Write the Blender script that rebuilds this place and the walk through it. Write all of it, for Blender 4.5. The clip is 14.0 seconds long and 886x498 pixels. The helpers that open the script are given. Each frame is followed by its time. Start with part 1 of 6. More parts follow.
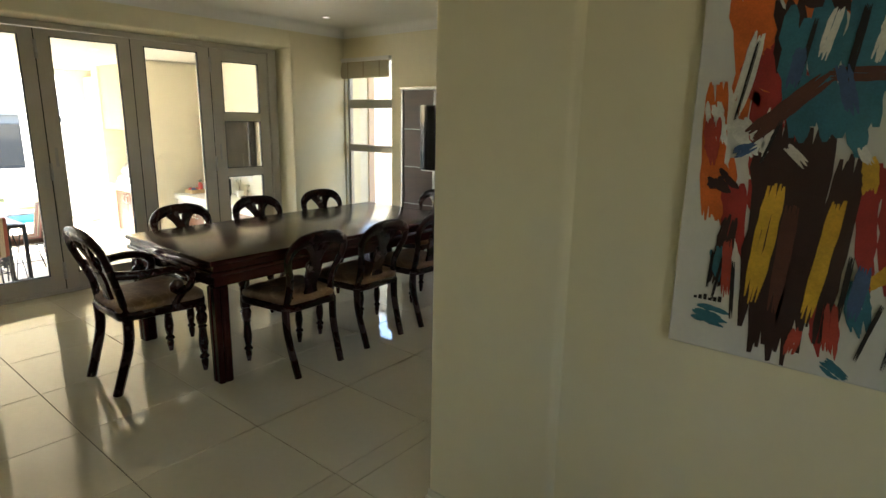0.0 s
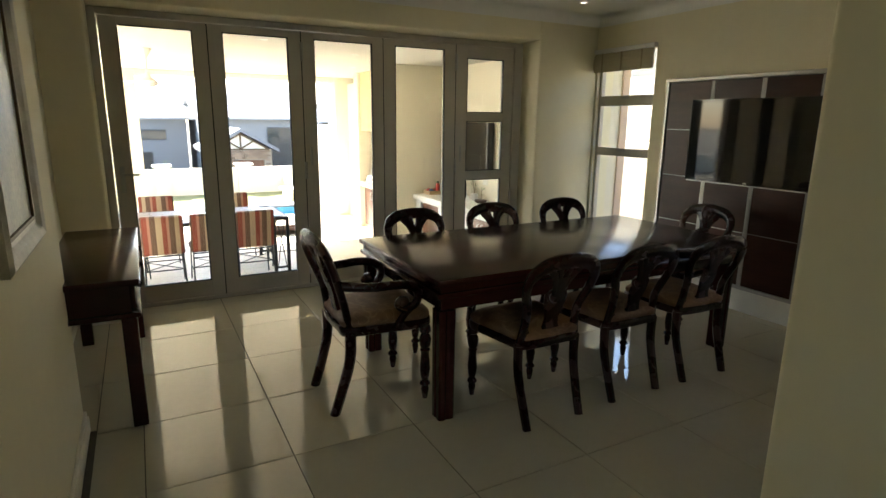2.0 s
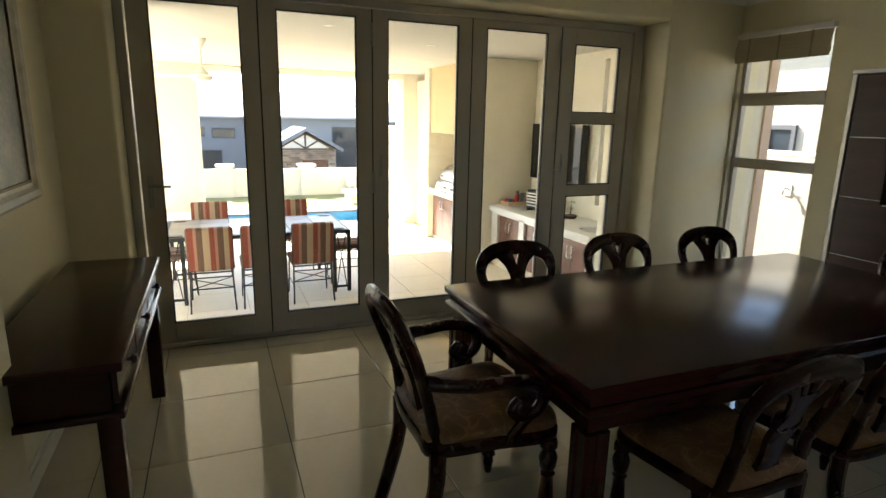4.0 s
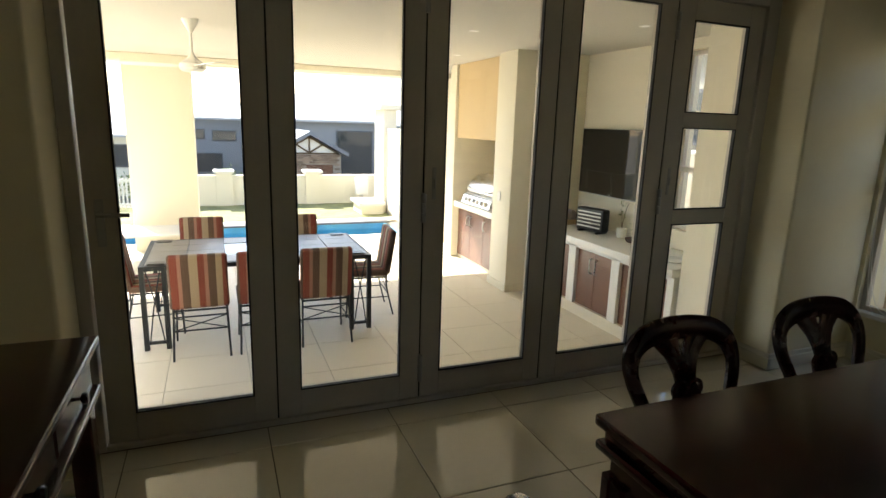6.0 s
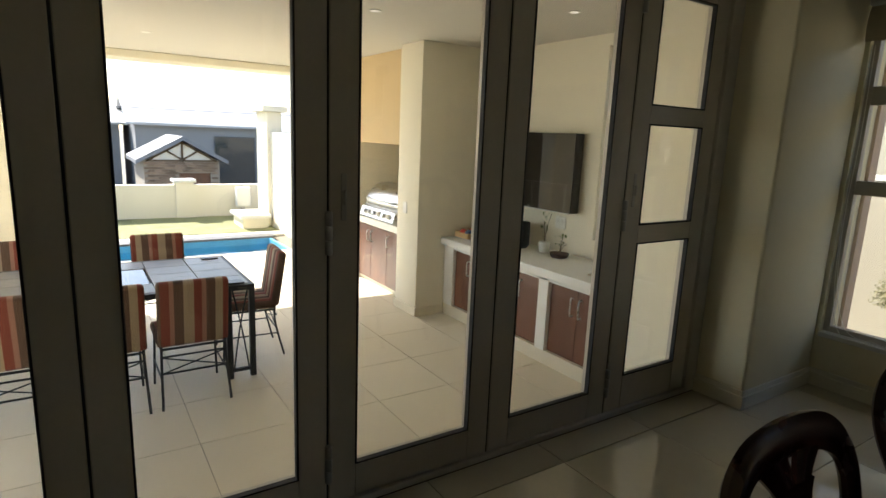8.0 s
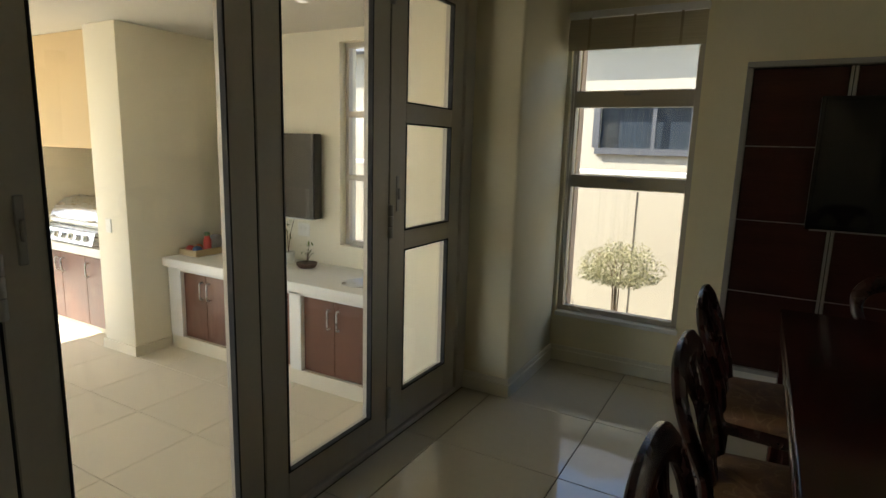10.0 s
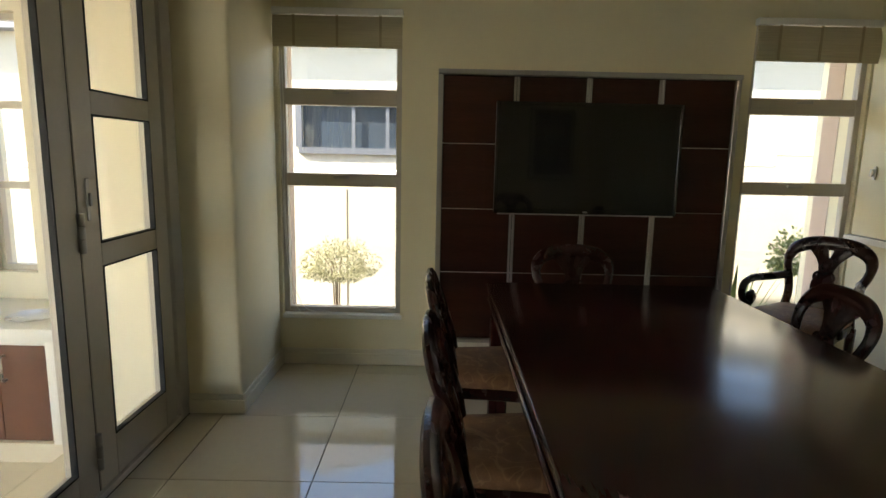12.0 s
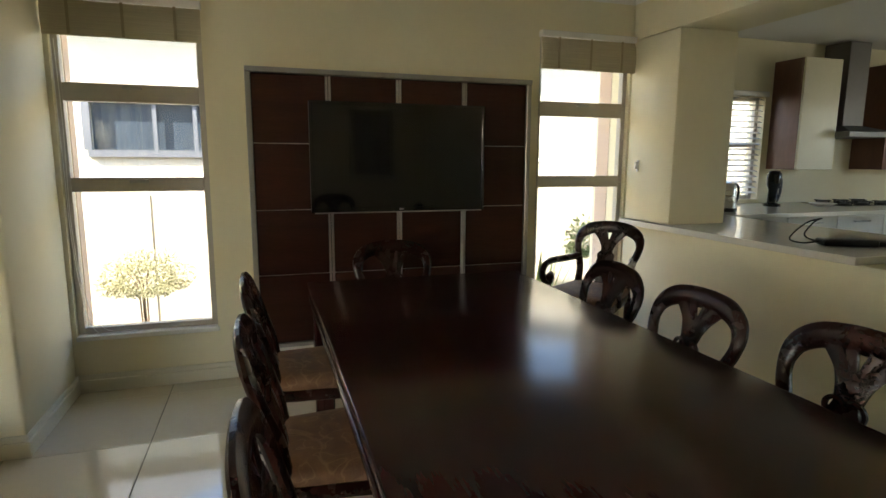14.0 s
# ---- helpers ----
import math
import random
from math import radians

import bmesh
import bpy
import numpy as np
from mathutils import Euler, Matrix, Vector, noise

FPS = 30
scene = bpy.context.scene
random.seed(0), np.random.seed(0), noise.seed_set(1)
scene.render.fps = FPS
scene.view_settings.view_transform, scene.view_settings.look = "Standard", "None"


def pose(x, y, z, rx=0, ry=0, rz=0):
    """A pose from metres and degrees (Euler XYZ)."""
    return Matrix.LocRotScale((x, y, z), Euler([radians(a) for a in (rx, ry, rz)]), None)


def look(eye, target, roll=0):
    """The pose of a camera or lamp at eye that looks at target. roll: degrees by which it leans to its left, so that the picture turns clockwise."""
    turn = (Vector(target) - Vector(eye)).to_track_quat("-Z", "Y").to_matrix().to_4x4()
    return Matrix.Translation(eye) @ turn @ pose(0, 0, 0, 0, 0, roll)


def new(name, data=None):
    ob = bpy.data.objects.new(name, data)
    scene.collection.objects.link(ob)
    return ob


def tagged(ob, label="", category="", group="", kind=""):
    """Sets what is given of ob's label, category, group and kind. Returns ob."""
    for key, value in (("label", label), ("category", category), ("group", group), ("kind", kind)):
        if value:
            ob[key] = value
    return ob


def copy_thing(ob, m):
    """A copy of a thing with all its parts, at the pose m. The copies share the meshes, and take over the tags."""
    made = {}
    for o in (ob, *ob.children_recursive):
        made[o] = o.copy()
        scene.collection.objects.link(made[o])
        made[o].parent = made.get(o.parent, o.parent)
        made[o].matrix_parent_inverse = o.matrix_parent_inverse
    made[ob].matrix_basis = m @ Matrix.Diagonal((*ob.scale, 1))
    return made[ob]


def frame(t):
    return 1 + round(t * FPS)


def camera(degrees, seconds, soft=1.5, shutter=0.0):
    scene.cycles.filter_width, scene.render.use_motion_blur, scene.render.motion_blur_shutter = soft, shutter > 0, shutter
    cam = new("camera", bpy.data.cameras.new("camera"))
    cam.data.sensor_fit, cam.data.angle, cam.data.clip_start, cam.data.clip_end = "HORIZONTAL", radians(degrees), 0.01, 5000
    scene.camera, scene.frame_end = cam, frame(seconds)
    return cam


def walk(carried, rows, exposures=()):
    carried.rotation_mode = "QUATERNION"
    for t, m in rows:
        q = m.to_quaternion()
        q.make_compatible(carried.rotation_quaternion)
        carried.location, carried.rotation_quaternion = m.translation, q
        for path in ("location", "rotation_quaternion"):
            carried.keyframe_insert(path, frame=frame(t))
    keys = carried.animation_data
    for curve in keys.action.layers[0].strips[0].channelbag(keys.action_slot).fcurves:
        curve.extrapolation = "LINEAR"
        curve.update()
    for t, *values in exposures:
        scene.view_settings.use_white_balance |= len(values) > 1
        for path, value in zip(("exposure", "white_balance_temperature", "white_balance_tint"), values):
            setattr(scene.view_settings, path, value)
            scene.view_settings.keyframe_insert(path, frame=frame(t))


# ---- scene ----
cam = camera(76.3, 14.0)
PATH = [
    (0, (-1.253, 0.366, 1.552), (-2.479, 1.882, 1.105), 1.1),
    (0.5, (-1.4, 0.46, 1.514), (-2.797, 1.823, 1.074), 0.6),
    (1, (-1.523, 0.563, 1.509), (-3.052, 1.774, 1.066), 0.4),
    (1.5, (-1.699, 0.634, 1.502), (-3.334, 1.697, 1.06), 0.6),
    (2, (-1.88, 0.71, 1.505), (-3.599, 1.63, 1.059), 0.7),
    (2.5, (-2.086, 0.778, 1.515), (-3.842, 1.625, 1.066), 0.7),
    (3, (-2.34, 0.87, 1.518), (-4.119, 1.667, 1.068), 0.8),
    (3.5, (-2.637, 0.923, 1.508), (-4.437, 1.67, 1.059), 1.0),
    (4, (-2.948, 0.954, 1.504), (-4.754, 1.688, 1.057), 1.2),
    (6.5, (-4.462, 1.086, 1.447), (-6.271, 1.829, 1.025), 2.1),
    (7, (-4.687, 1.157, 1.422), (-6.476, 1.953, 1.009), 2.3),
    (9.5, (-5.372, 1.409, 1.384), (-6.533, 2.998, 1.027), 1.9),
    (10, (-5.408, 1.425, 1.388), (-6.37, 3.143, 1.036), 1.7),
    (10.5, (-5.429, 1.441, 1.37), (-6.164, 3.27, 1.032), 1.5),
    (11, (-5.429, 1.452, 1.352), (-5.916, 3.364, 1.028), 1.2),
    (11.5, (-5.507, 1.436, 1.366), (-5.715, 3.398, 1.036), 1.5),
    (12, (-5.52, 1.433, 1.365), (-5.509, 3.406, 1.042), 1.2),
    (12.5, (-5.52, 1.429, 1.373), (-5.331, 3.394, 1.048), 1.1),
    (13, (-5.487, 1.413, 1.356), (-5.16, 3.361, 1.044), 0.7),
    (13.5, (-5.486, 1.401, 1.349), (-5.011, 3.319, 1.041), 0.4),
    (14, (-5.467, 1.383, 1.353), (-4.871, 3.266, 1.042), 0.3),
]
walk(cam, [(t, look(eye, target, roll)) for t, eye, target, roll in PATH],
     exposures=[(0, 3.52), (0.5, 3.32), (1, 3.07), (2, 2.82), (3, 2.68), (4, 2.45), (6.5, 1.7), (7, 1.55), (9.5, 1.6), (10, 1.85), (11, 2.3), (12, 2.68), (12.5, 2.88), (14, 3.1)])


# ---- light: sky, one sun, two added fill lamps ----
SUN = Vector((-0.72, -0.28, 0.64)).normalized()
world = bpy.data.worlds.new("world")
scene.world = world
world.use_nodes = True
wn = world.node_tree
sky = wn.nodes.new("ShaderNodeTexSky")
sky.sky_type, sky.sun_disc = "NISHITA", False
sky.sun_elevation, sky.sun_rotation = math.asin(SUN.z), math.atan2(SUN.x, SUN.y)
wn.nodes["Background"].inputs[1].default_value = 0.15
wn.links.new(sky.outputs[0], wn.nodes["Background"].inputs[0])
lamp = bpy.data.lights.new("sun", "SUN")
lamp.energy, lamp.angle, lamp.color = 5.0, radians(0.6), (1.0, 0.95, 0.86)
new("sun", lamp).matrix_world = look(SUN * 30, (0, 0, 0))


def fill_light(name, eye, target, sx, sy, power, color=(1.0, 0.97, 0.9)):
    data = bpy.data.lights.new(name, "AREA")
    data.shape, data.size, data.size_y, data.energy, data.color = "RECTANGLE", sx, sy, power, color
    ob = new(name, data)
    ob.matrix_world = look(eye, target)
    return ob


# Added lamps that brighten hall and kitchen, set in invented openings out of view.
fill_light("hall_fill_light", (1.08, -0.55, 1.55), (-3, 0.4, 0.9), 0.85, 1.05, 0.55)
fill_light("kitchen_fill_light", (2.08, 4.0, 1.7), (-3, 4.0, 0.9), 0.75, 0.75, 0.45)

# ---- materials ----
def material(name, color, rough=0.5, metal=0.0, var=0.08, scale=3.0, bump=0.0, bump_scale=60.0, color2=None, coat=0.0, stretch=None, spec=0.5, per_object=0.0):
    """Two scales of noise over one base colour, with fine relief."""
    m = bpy.data.materials.new(name)
    m.use_nodes = True
    nt = m.node_tree
    b = nt.nodes["Principled BSDF"]
    b.inputs["Roughness"].default_value, b.inputs["Metallic"].default_value = rough, metal
    b.inputs["Coat Weight"].default_value, b.inputs["Coat Roughness"].default_value = coat, 0.12
    b.inputs["Specular IOR Level"].default_value = spec
    tc = nt.nodes.new("ShaderNodeTexCoord")
    src = tc.outputs["Object"]
    if stretch:
        mp = nt.nodes.new("ShaderNodeMapping")
        mp.inputs["Scale"].default_value = stretch
        nt.links.new(src, mp.inputs[0])
        src = mp.outputs[0]
    n1 = nt.nodes.new("ShaderNodeTexNoise")
    n1.inputs["Scale"].default_value, n1.inputs["Detail"].default_value = scale, 6
    n2 = nt.nodes.new("ShaderNodeTexNoise")
    n2.inputs["Scale"].default_value, n2.inputs["Detail"].default_value = scale * 11, 4
    for n in (n1, n2):
        nt.links.new(src, n.inputs["Vector"])
    add = nt.nodes.new("ShaderNodeMix")
    add.inputs[0].default_value = 0.35
    nt.links.new(n1.outputs["Fac"], add.inputs[2])
    nt.links.new(n2.outputs["Fac"], add.inputs[3])
    ramp = nt.nodes.new("ShaderNodeValToRGB")
    c2 = color2 or tuple(min(1, c * (1 + var)) for c in color)
    c1 = tuple(c * (1 - var) for c in color)
    ramp.color_ramp.elements[0].position, ramp.color_ramp.elements[1].position = 0.32, 0.68
    ramp.color_ramp.elements[0].color, ramp.color_ramp.elements[1].color = (*c1, 1), (*c2, 1)
    nt.links.new(add.outputs[0], ramp.inputs[0])
    out = ramp.outputs[0]
    if per_object:
        info = nt.nodes.new("ShaderNodeObjectInfo")
        mr = nt.nodes.new("ShaderNodeMapRange")
        mr.inputs[3].default_value, mr.inputs[4].default_value = 1 - per_object, 1 + per_object
        nt.links.new(info.outputs["Random"], mr.inputs[0])
        mul = nt.nodes.new("ShaderNodeVectorMath")
        mul.operation = "SCALE"
        nt.links.new(out, mul.inputs[0])
        nt.links.new(mr.outputs[0], mul.inputs[3])
        out = mul.outputs[0]
    nt.links.new(out, b.inputs["Base Color"])
    rr = nt.nodes.new("ShaderNodeMapRange")
    rr.inputs[3].default_value, rr.inputs[4].default_value = rough * 0.85, min(1, rough * 1.15)
    nt.links.new(n1.outputs["Fac"], rr.inputs[0])
    nt.links.new(rr.outputs[0], b.inputs["Roughness"])
    if bump:
        n3 = nt.nodes.new("ShaderNodeTexNoise")
        n3.inputs["Scale"].default_value, n3.inputs["Detail"].default_value = bump_scale, 5
        nt.links.new(src, n3.inputs["Vector"])
        bp = nt.nodes.new("ShaderNodeBump")
        bp.inputs["Strength"].default_value, bp.inputs["Distance"].default_value = bump, 0.004
        nt.links.new(n3.outputs["Fac"], bp.inputs["Height"])
        nt.links.new(bp.outputs[0], b.inputs["Normal"])
    return m


def glass_material(name, tint=(1, 1, 1), base=0.035):
    m = bpy.data.materials.new(name)
    m.use_nodes = True
    nt = m.node_tree
    nt.nodes.remove(nt.nodes["Principled BSDF"])
    tr, gl, mix, lw, pw, ma = (nt.nodes.new("ShaderNode" + k) for k in ("BsdfTransparent", "BsdfGlossy", "MixShader", "LayerWeight", "Math", "Math"))
    tr.inputs[0].default_value = (*tint, 1)
    gl.inputs["Roughness"].default_value = 0.0
    lw.inputs[0].default_value = 0.5
    pw.operation, ma.operation = "POWER", "MULTIPLY_ADD"
    pw.inputs[1].default_value = 5.0
    ma.inputs[1].default_value, ma.inputs[2].default_value = 0.9, base
    nt.links.new(lw.outputs["Facing"], pw.inputs[0])
    nt.links.new(pw.outputs[0], ma.inputs[0])
    nt.links.new(ma.outputs[0], mix.inputs[0])
    nt.links.new(tr.outputs[0], mix.inputs[1])
    nt.links.new(gl.outputs[0], mix.inputs[2])
    nt.links.new(mix.outputs[0], nt.nodes["Material Output"].inputs[0])
    return m


M = {}
M["wall"] = material("cream_plaster", (0.81, 0.74, 0.52), 0.75, var=0.03, scale=1.2, bump=0.12, bump_scale=90)
M["ceiling"] = material("ceiling_paint", (0.86, 0.84, 0.77), 0.85, var=0.02, scale=1.0, bump=0.05)
M["trim"] = material("skirting_paint", (0.74, 0.70, 0.56), 0.4, var=0.03, scale=4)
M["grout"] = material("dark_grout", (0.10, 0.085, 0.065), 0.9, var=0.2, scale=20)
M["tile"] = material("polished_porcelain", (0.57, 0.52, 0.39), 0.05, var=0.035, scale=2.2, per_object=0.025, spec=1.0)
M["patio_tile"] = material("patio_porcelain", (0.70, 0.635, 0.49), 0.5, var=0.05, scale=2.5, per_object=0.03, bump=0.1)
M["alu"] = material("powder_coated_aluminium", (0.50, 0.455, 0.385), 0.4, metal=0.08, var=0.05, scale=5, bump=0.03, bump_scale=200)
M["seal"] = material("black_rubber_seal", (0.012, 0.012, 0.012), 0.7, var=0.2)
M["steel"] = material("brushed_steel", (0.55, 0.55, 0.54), 0.28, metal=1.0, var=0.08, scale=8, stretch=(1, 1, 12))
M["glass"] = glass_material("clear_glass")
M["mahogany"] = material("dark_mahogany", (0.036, 0.0095, 0.0085), 0.18, var=0.12, scale=2.2, stretch=(6, 0.6, 6), color2=(0.044, 0.0118, 0.0102), spec=0.40, coat=0.0, bump=0.006, bump_scale=25)
M["chairwood"] = material("polished_chair_wood", (0.022, 0.007, 0.006), 0.27, var=0.3, scale=9, color2=(0.034, 0.010, 0.007), coat=0.06, spec=0.36)
M["seat"] = material("brown_damask", (0.165, 0.082, 0.039), 0.65, var=0.25, scale=16, color2=(0.235, 0.13, 0.062), bump=0.25, bump_scale=140)


def damask(m):
    """Faint swirling lines woven into the seat cloth."""
    nt = m.node_tree
    b = nt.nodes["Principled BSDF"]
    src = b.inputs["Base Color"].links[0].from_socket
    tc = nt.nodes.new("ShaderNodeTexCoord")
    n = nt.nodes.new("ShaderNodeTexNoise")
    n.inputs["Scale"].default_value, n.inputs["Detail"].default_value, n.inputs["Distortion"].default_value = 7.5, 0.5, 2.2
    nt.links.new(tc.outputs["Object"], n.inputs["Vector"])
    ramp = nt.nodes.new("ShaderNodeValToRGB")
    e = ramp.color_ramp.elements
    e[0].position, e[0].color = 0.475, (0, 0, 0, 1)
    e[1].position, e[1].color = 0.53, (0, 0, 0, 1)
    mid = e.new(0.50)
    mid.color = (0.55, 0.55, 0.55, 1)
    nt.links.new(n.outputs["Fac"], ramp.inputs[0])
    mix = nt.nodes.new("ShaderNodeMix")
    mix.data_type = "RGBA"
    nt.links.new(ramp.outputs[0], mix.inputs[0])
    nt.links.new(src, mix.inputs[6])
    mix.inputs[7].default_value = (0.33, 0.21, 0.11, 1)
    nt.links.new(mix.outputs[2], b.inputs["Base Color"])


damask(M["seat"])
M["panel"] = material("dark_veneer_panel", (0.040, 0.013, 0.009), 0.30, var=0.3, scale=1.6, stretch=(1, 1, 8), color2=(0.055, 0.019, 0.012), coat=0.0, per_object=0.12, spec=0.3)
M["strip"] = material("satin_aluminium_strip", (0.42, 0.41, 0.40), 0.35, metal=0.8, var=0.05)
M["screen"] = material("black_screen", (0.012, 0.0105, 0.010), 0.045, var=0.1)
M["plastic"] = material("black_plastic", (0.012, 0.012, 0.013), 0.35, var=0.15)
M["blind"] = material("woven_roman_blind", (0.52, 0.45, 0.30), 0.85, var=0.12, scale=4, stretch=(1, 1, 40), bump=0.4, bump_scale=120)
M["white"] = material("white_paint", (0.78, 0.76, 0.70), 0.45, var=0.03, scale=4)
M["stone"] = material("engineered_stone", (0.70, 0.67, 0.60), 0.16, var=0.04, scale=30)
M["extwall"] = material("exterior_plaster", (0.77, 0.715, 0.57), 0.85, var=0.04, scale=1.4, bump=0.15, bump_scale=60)
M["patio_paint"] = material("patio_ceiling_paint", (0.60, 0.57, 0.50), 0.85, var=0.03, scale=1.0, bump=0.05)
M["beige"] = material("tan_plaster", (0.60, 0.45, 0.25), 0.8, var=0.05, scale=2, bump=0.1)
M["cabwood"] = material("red_brown_cabinet", (0.115, 0.046, 0.027), 0.35, var=0.25, scale=2, stretch=(2, 2, 0.5), color2=(0.17, 0.070, 0.040))
M["iron"] = material("dark_wrought_iron", (0.022, 0.026, 0.030), 0.5, metal=0.4, var=0.2)
M["slate"] = material("slate_table_tile", (0.13, 0.125, 0.12), 0.35, var=0.3, scale=5, color2=(0.20, 0.19, 0.18))
M["grass"] = material("lawn", (0.20, 0.21, 0.075), 0.95, var=0.3, scale=3, color2=(0.32, 0.31, 0.13), bump=0.8, bump_scale=40)
M["ground"] = material("ground_soil", (0.20, 0.18, 0.13), 0.95, var=0.2, scale=0.4, bump=0.3)
M["paving"] = material("sunny_paving", (0.68, 0.64, 0.55), 0.8, var=0.06, scale=2)
M["pool_tile"] = material("blue_pool_plaster", (0.10, 0.36, 0.55), 0.5, var=0.15, scale=4)
M["leaf"] = material("leaf_green", (0.11, 0.17, 0.04), 0.5, var=0.4, scale=12, color2=(0.24, 0.30, 0.09))
M["leaf_pale"] = material("variegated_leaf", (0.22, 0.21, 0.09), 0.55, var=0.3, scale=15, color2=(0.40, 0.37, 0.20))
M["bark"] = material("bark", (0.13, 0.09, 0.055), 0.9, var=0.3, scale=12, bump=0.5)
M["grey_house"] = material("grey_house_plaster", (0.27, 0.27, 0.275), 0.85, var=0.05, scale=0.6)
M["dark_glass"] = material("dark_window_glass", (0.03, 0.04, 0.05), 0.08, var=0.1)
M["roof"] = material("pale_roof_sheet", (0.50, 0.50, 0.50), 0.6, var=0.06, scale=1, stretch=(1, 8, 1))
M["slate_roof"] = material("grey_roof", (0.20, 0.21, 0.23), 0.7, var=0.12, scale=3)
M["brick"] = material("face_brick", (0.24, 0.17, 0.12), 0.9, var=0.2, scale=3, per_object=0.3)
M["pinkwall"] = material("pinkish_plaster", (0.62, 0.47, 0.36), 0.85, var=0.05, scale=2, bump=0.1)
M["tray"] = material("tray_wood", (0.34, 0.22, 0.11), 0.6, var=0.2, scale=5)
M["grout2"] = material("tan_grout", (0.30, 0.26, 0.19), 0.95, var=0.1)
M["bwall"] = material("boundary_plaster", (0.44, 0.40, 0.31), 0.85, var=0.05, scale=1.5, bump=0.15, bump_scale=60)
M["mortar"] = material("mortar", (0.33, 0.29, 0.24), 0.95, var=0.1)


# ---- mesh helpers ----
def box(bm, x0, x1, y0, y1, z0, z1, bevel=0.0, seg=1):
    made = bmesh.ops.create_cube(bm, size=1)["verts"]
    bmesh.ops.transform(bm, verts=made, matrix=Matrix.LocRotScale(((x0 + x1) / 2, (y0 + y1) / 2, (z0 + z1) / 2), None, (abs(x1 - x0), abs(y1 - y0), abs(z1 - z0))))
    if bevel:
        edges = list({e for v in made for e in v.link_edges})
        bmesh.ops.bevel(bm, geom=edges, offset=bevel, segments=seg, affect="EDGES", profile=0.5)
    return bm


def boxes(*rows, bevel=0.0, seg=1):
    bm = bmesh.new()
    for r in rows:
        sub = bmesh.new()
        box(sub, *r, bevel=bevel, seg=seg)
        me = bpy.data.meshes.new("tmp")
        sub.to_mesh(me)
        sub.free()
        bm.from_mesh(me)
        bpy.data.meshes.remove(me)
    return bm


def ring_tube(bm, rings, close_ends=True, closed=False):
    """Skin a list of rings (lists of points of equal length)."""
    rows = [[bm.verts.new(p) for p in ring] for ring in rings]
    n = len(rows[0])
    last = len(rows) if closed else len(rows) - 1
    for i in range(last):
        a, b = rows[i], rows[(i + 1) % len(rows)]
        for k in range(n):
            bm.faces.new((a[k], a[(k + 1) % n], b[(k + 1) % n], b[k]))
    if close_ends and not closed:
        bm.faces.new(rows[0][::-1])
        bm.faces.new(rows[-1])
    return bm


def sweep(bm, pts, w, d, up=(0, 1, 0), sides=8, closed=False):
    """A bar along pts; w: half width across, d: half depth along `up`; numbers or lists."""
    pts = [Vector(p) for p in pts]
    rings = []
    for i, p in enumerate(pts):
        if closed:
            t = pts[(i + 1) % len(pts)] - pts[i - 1]
        else:
            t = pts[min(i + 1, len(pts) - 1)] - pts[max(i - 1, 0)]
        t.normalize()
        u = Vector(up)
        u = (u - t * u.dot(t)).normalized()
        s = t.cross(u)
        ww = w[i] if isinstance(w, (list, tuple)) else w
        dd = d[i] if isinstance(d, (list, tuple)) else d
        rings.append([p + s * ww * math.cos(a) + u * dd * math.sin(a) for a in (2 * math.pi * (k + 0.5) / sides for k in range(sides))])
    return ring_tube(bm, rings, closed=closed)


def lathe(bm, profile, x=0.0, y=0.0, sides=14):
    """Turned shape round an upright axis; profile: (radius, z) rows."""
    rings = [[(x + r * math.cos(2 * math.pi * k / sides), y + r * math.sin(2 * math.pi * k / sides), z) for k in range(sides)] for r, z in profile]
    return ring_tube(bm, rings)


def smooth_pts(keys, n=6):
    """A Catmull-Rom curve through the keys."""
    keys = [Vector(k) for k in keys]
    out = []
    for i in range(len(keys) - 1):
        p0, p1, p2, p3 = keys[max(i - 1, 0)], keys[i], keys[i + 1], keys[min(i + 2, len(keys) - 1)]
        for k in range(n):
            t = k / n
            out.append(0.5 * (2 * p1 + (p2 - p0) * t + (2 * p0 - 5 * p1 + 4 * p2 - p3) * t * t + (3 * p1 - p0 - 3 * p2 + p3) * t ** 3))
    out.append(keys[-1])
    return out


def mesh_of(name, bm, mat, smooth=False):
    bmesh.ops.recalc_face_normals(bm, faces=bm.faces)
    me = bpy.data.meshes.new(name)
    bm.to_mesh(me)
    bm.free()
    me.materials.append(mat)
    if smooth:
        me.shade_smooth()
        me.set_sharp_from_angle(angle=radians(38))
    return me


def part(name, bm, mat, parent=None, label="", smooth=False):
    ob = new(name, mesh_of(name, bm, mat, smooth))
    ob.parent = parent
    if label:
        tagged(ob, label)
    return ob


def thing(name, label, category, group="", at=None, kind=""):
    ob = new(name)
    ob.empty_display_size = 0.05
    if at is not None:
        ob.matrix_basis = at
    return tagged(ob, label, category, group, kind)


def structure(name, bm, mat, label="", smooth=False, category=""):
    ob = part(name, bm, mat, None, "", smooth)
    return tagged(ob, label, category or name.split("_")[0], kind="structure")


def pane(name, x0, x1, y0, y1, z0, z1, parent, mat=None, label=""):
    ob = part(name, boxes((x0, x1, y0, y1, z0, z1)), mat or M["glass"], parent, label)
    ob.visible_shadow = False
    return ob


# ---- the shell of the house ----
P = 0.604
XW, XWO = -6.55, -6.99          # west wall, room face and outer face
YN, YNO = 5.00, 5.22            # wall with the screen
XE = -2.90                      # hatch wall
CEIL = 2.55
DY0, DY1, DTOP = 0.47, 4.255, 2.27
WZ0, WZ1 = 0.34, 2.22           # tall windows
WL, WR = (-6.53, -5.772), (-3.637, -2.912)

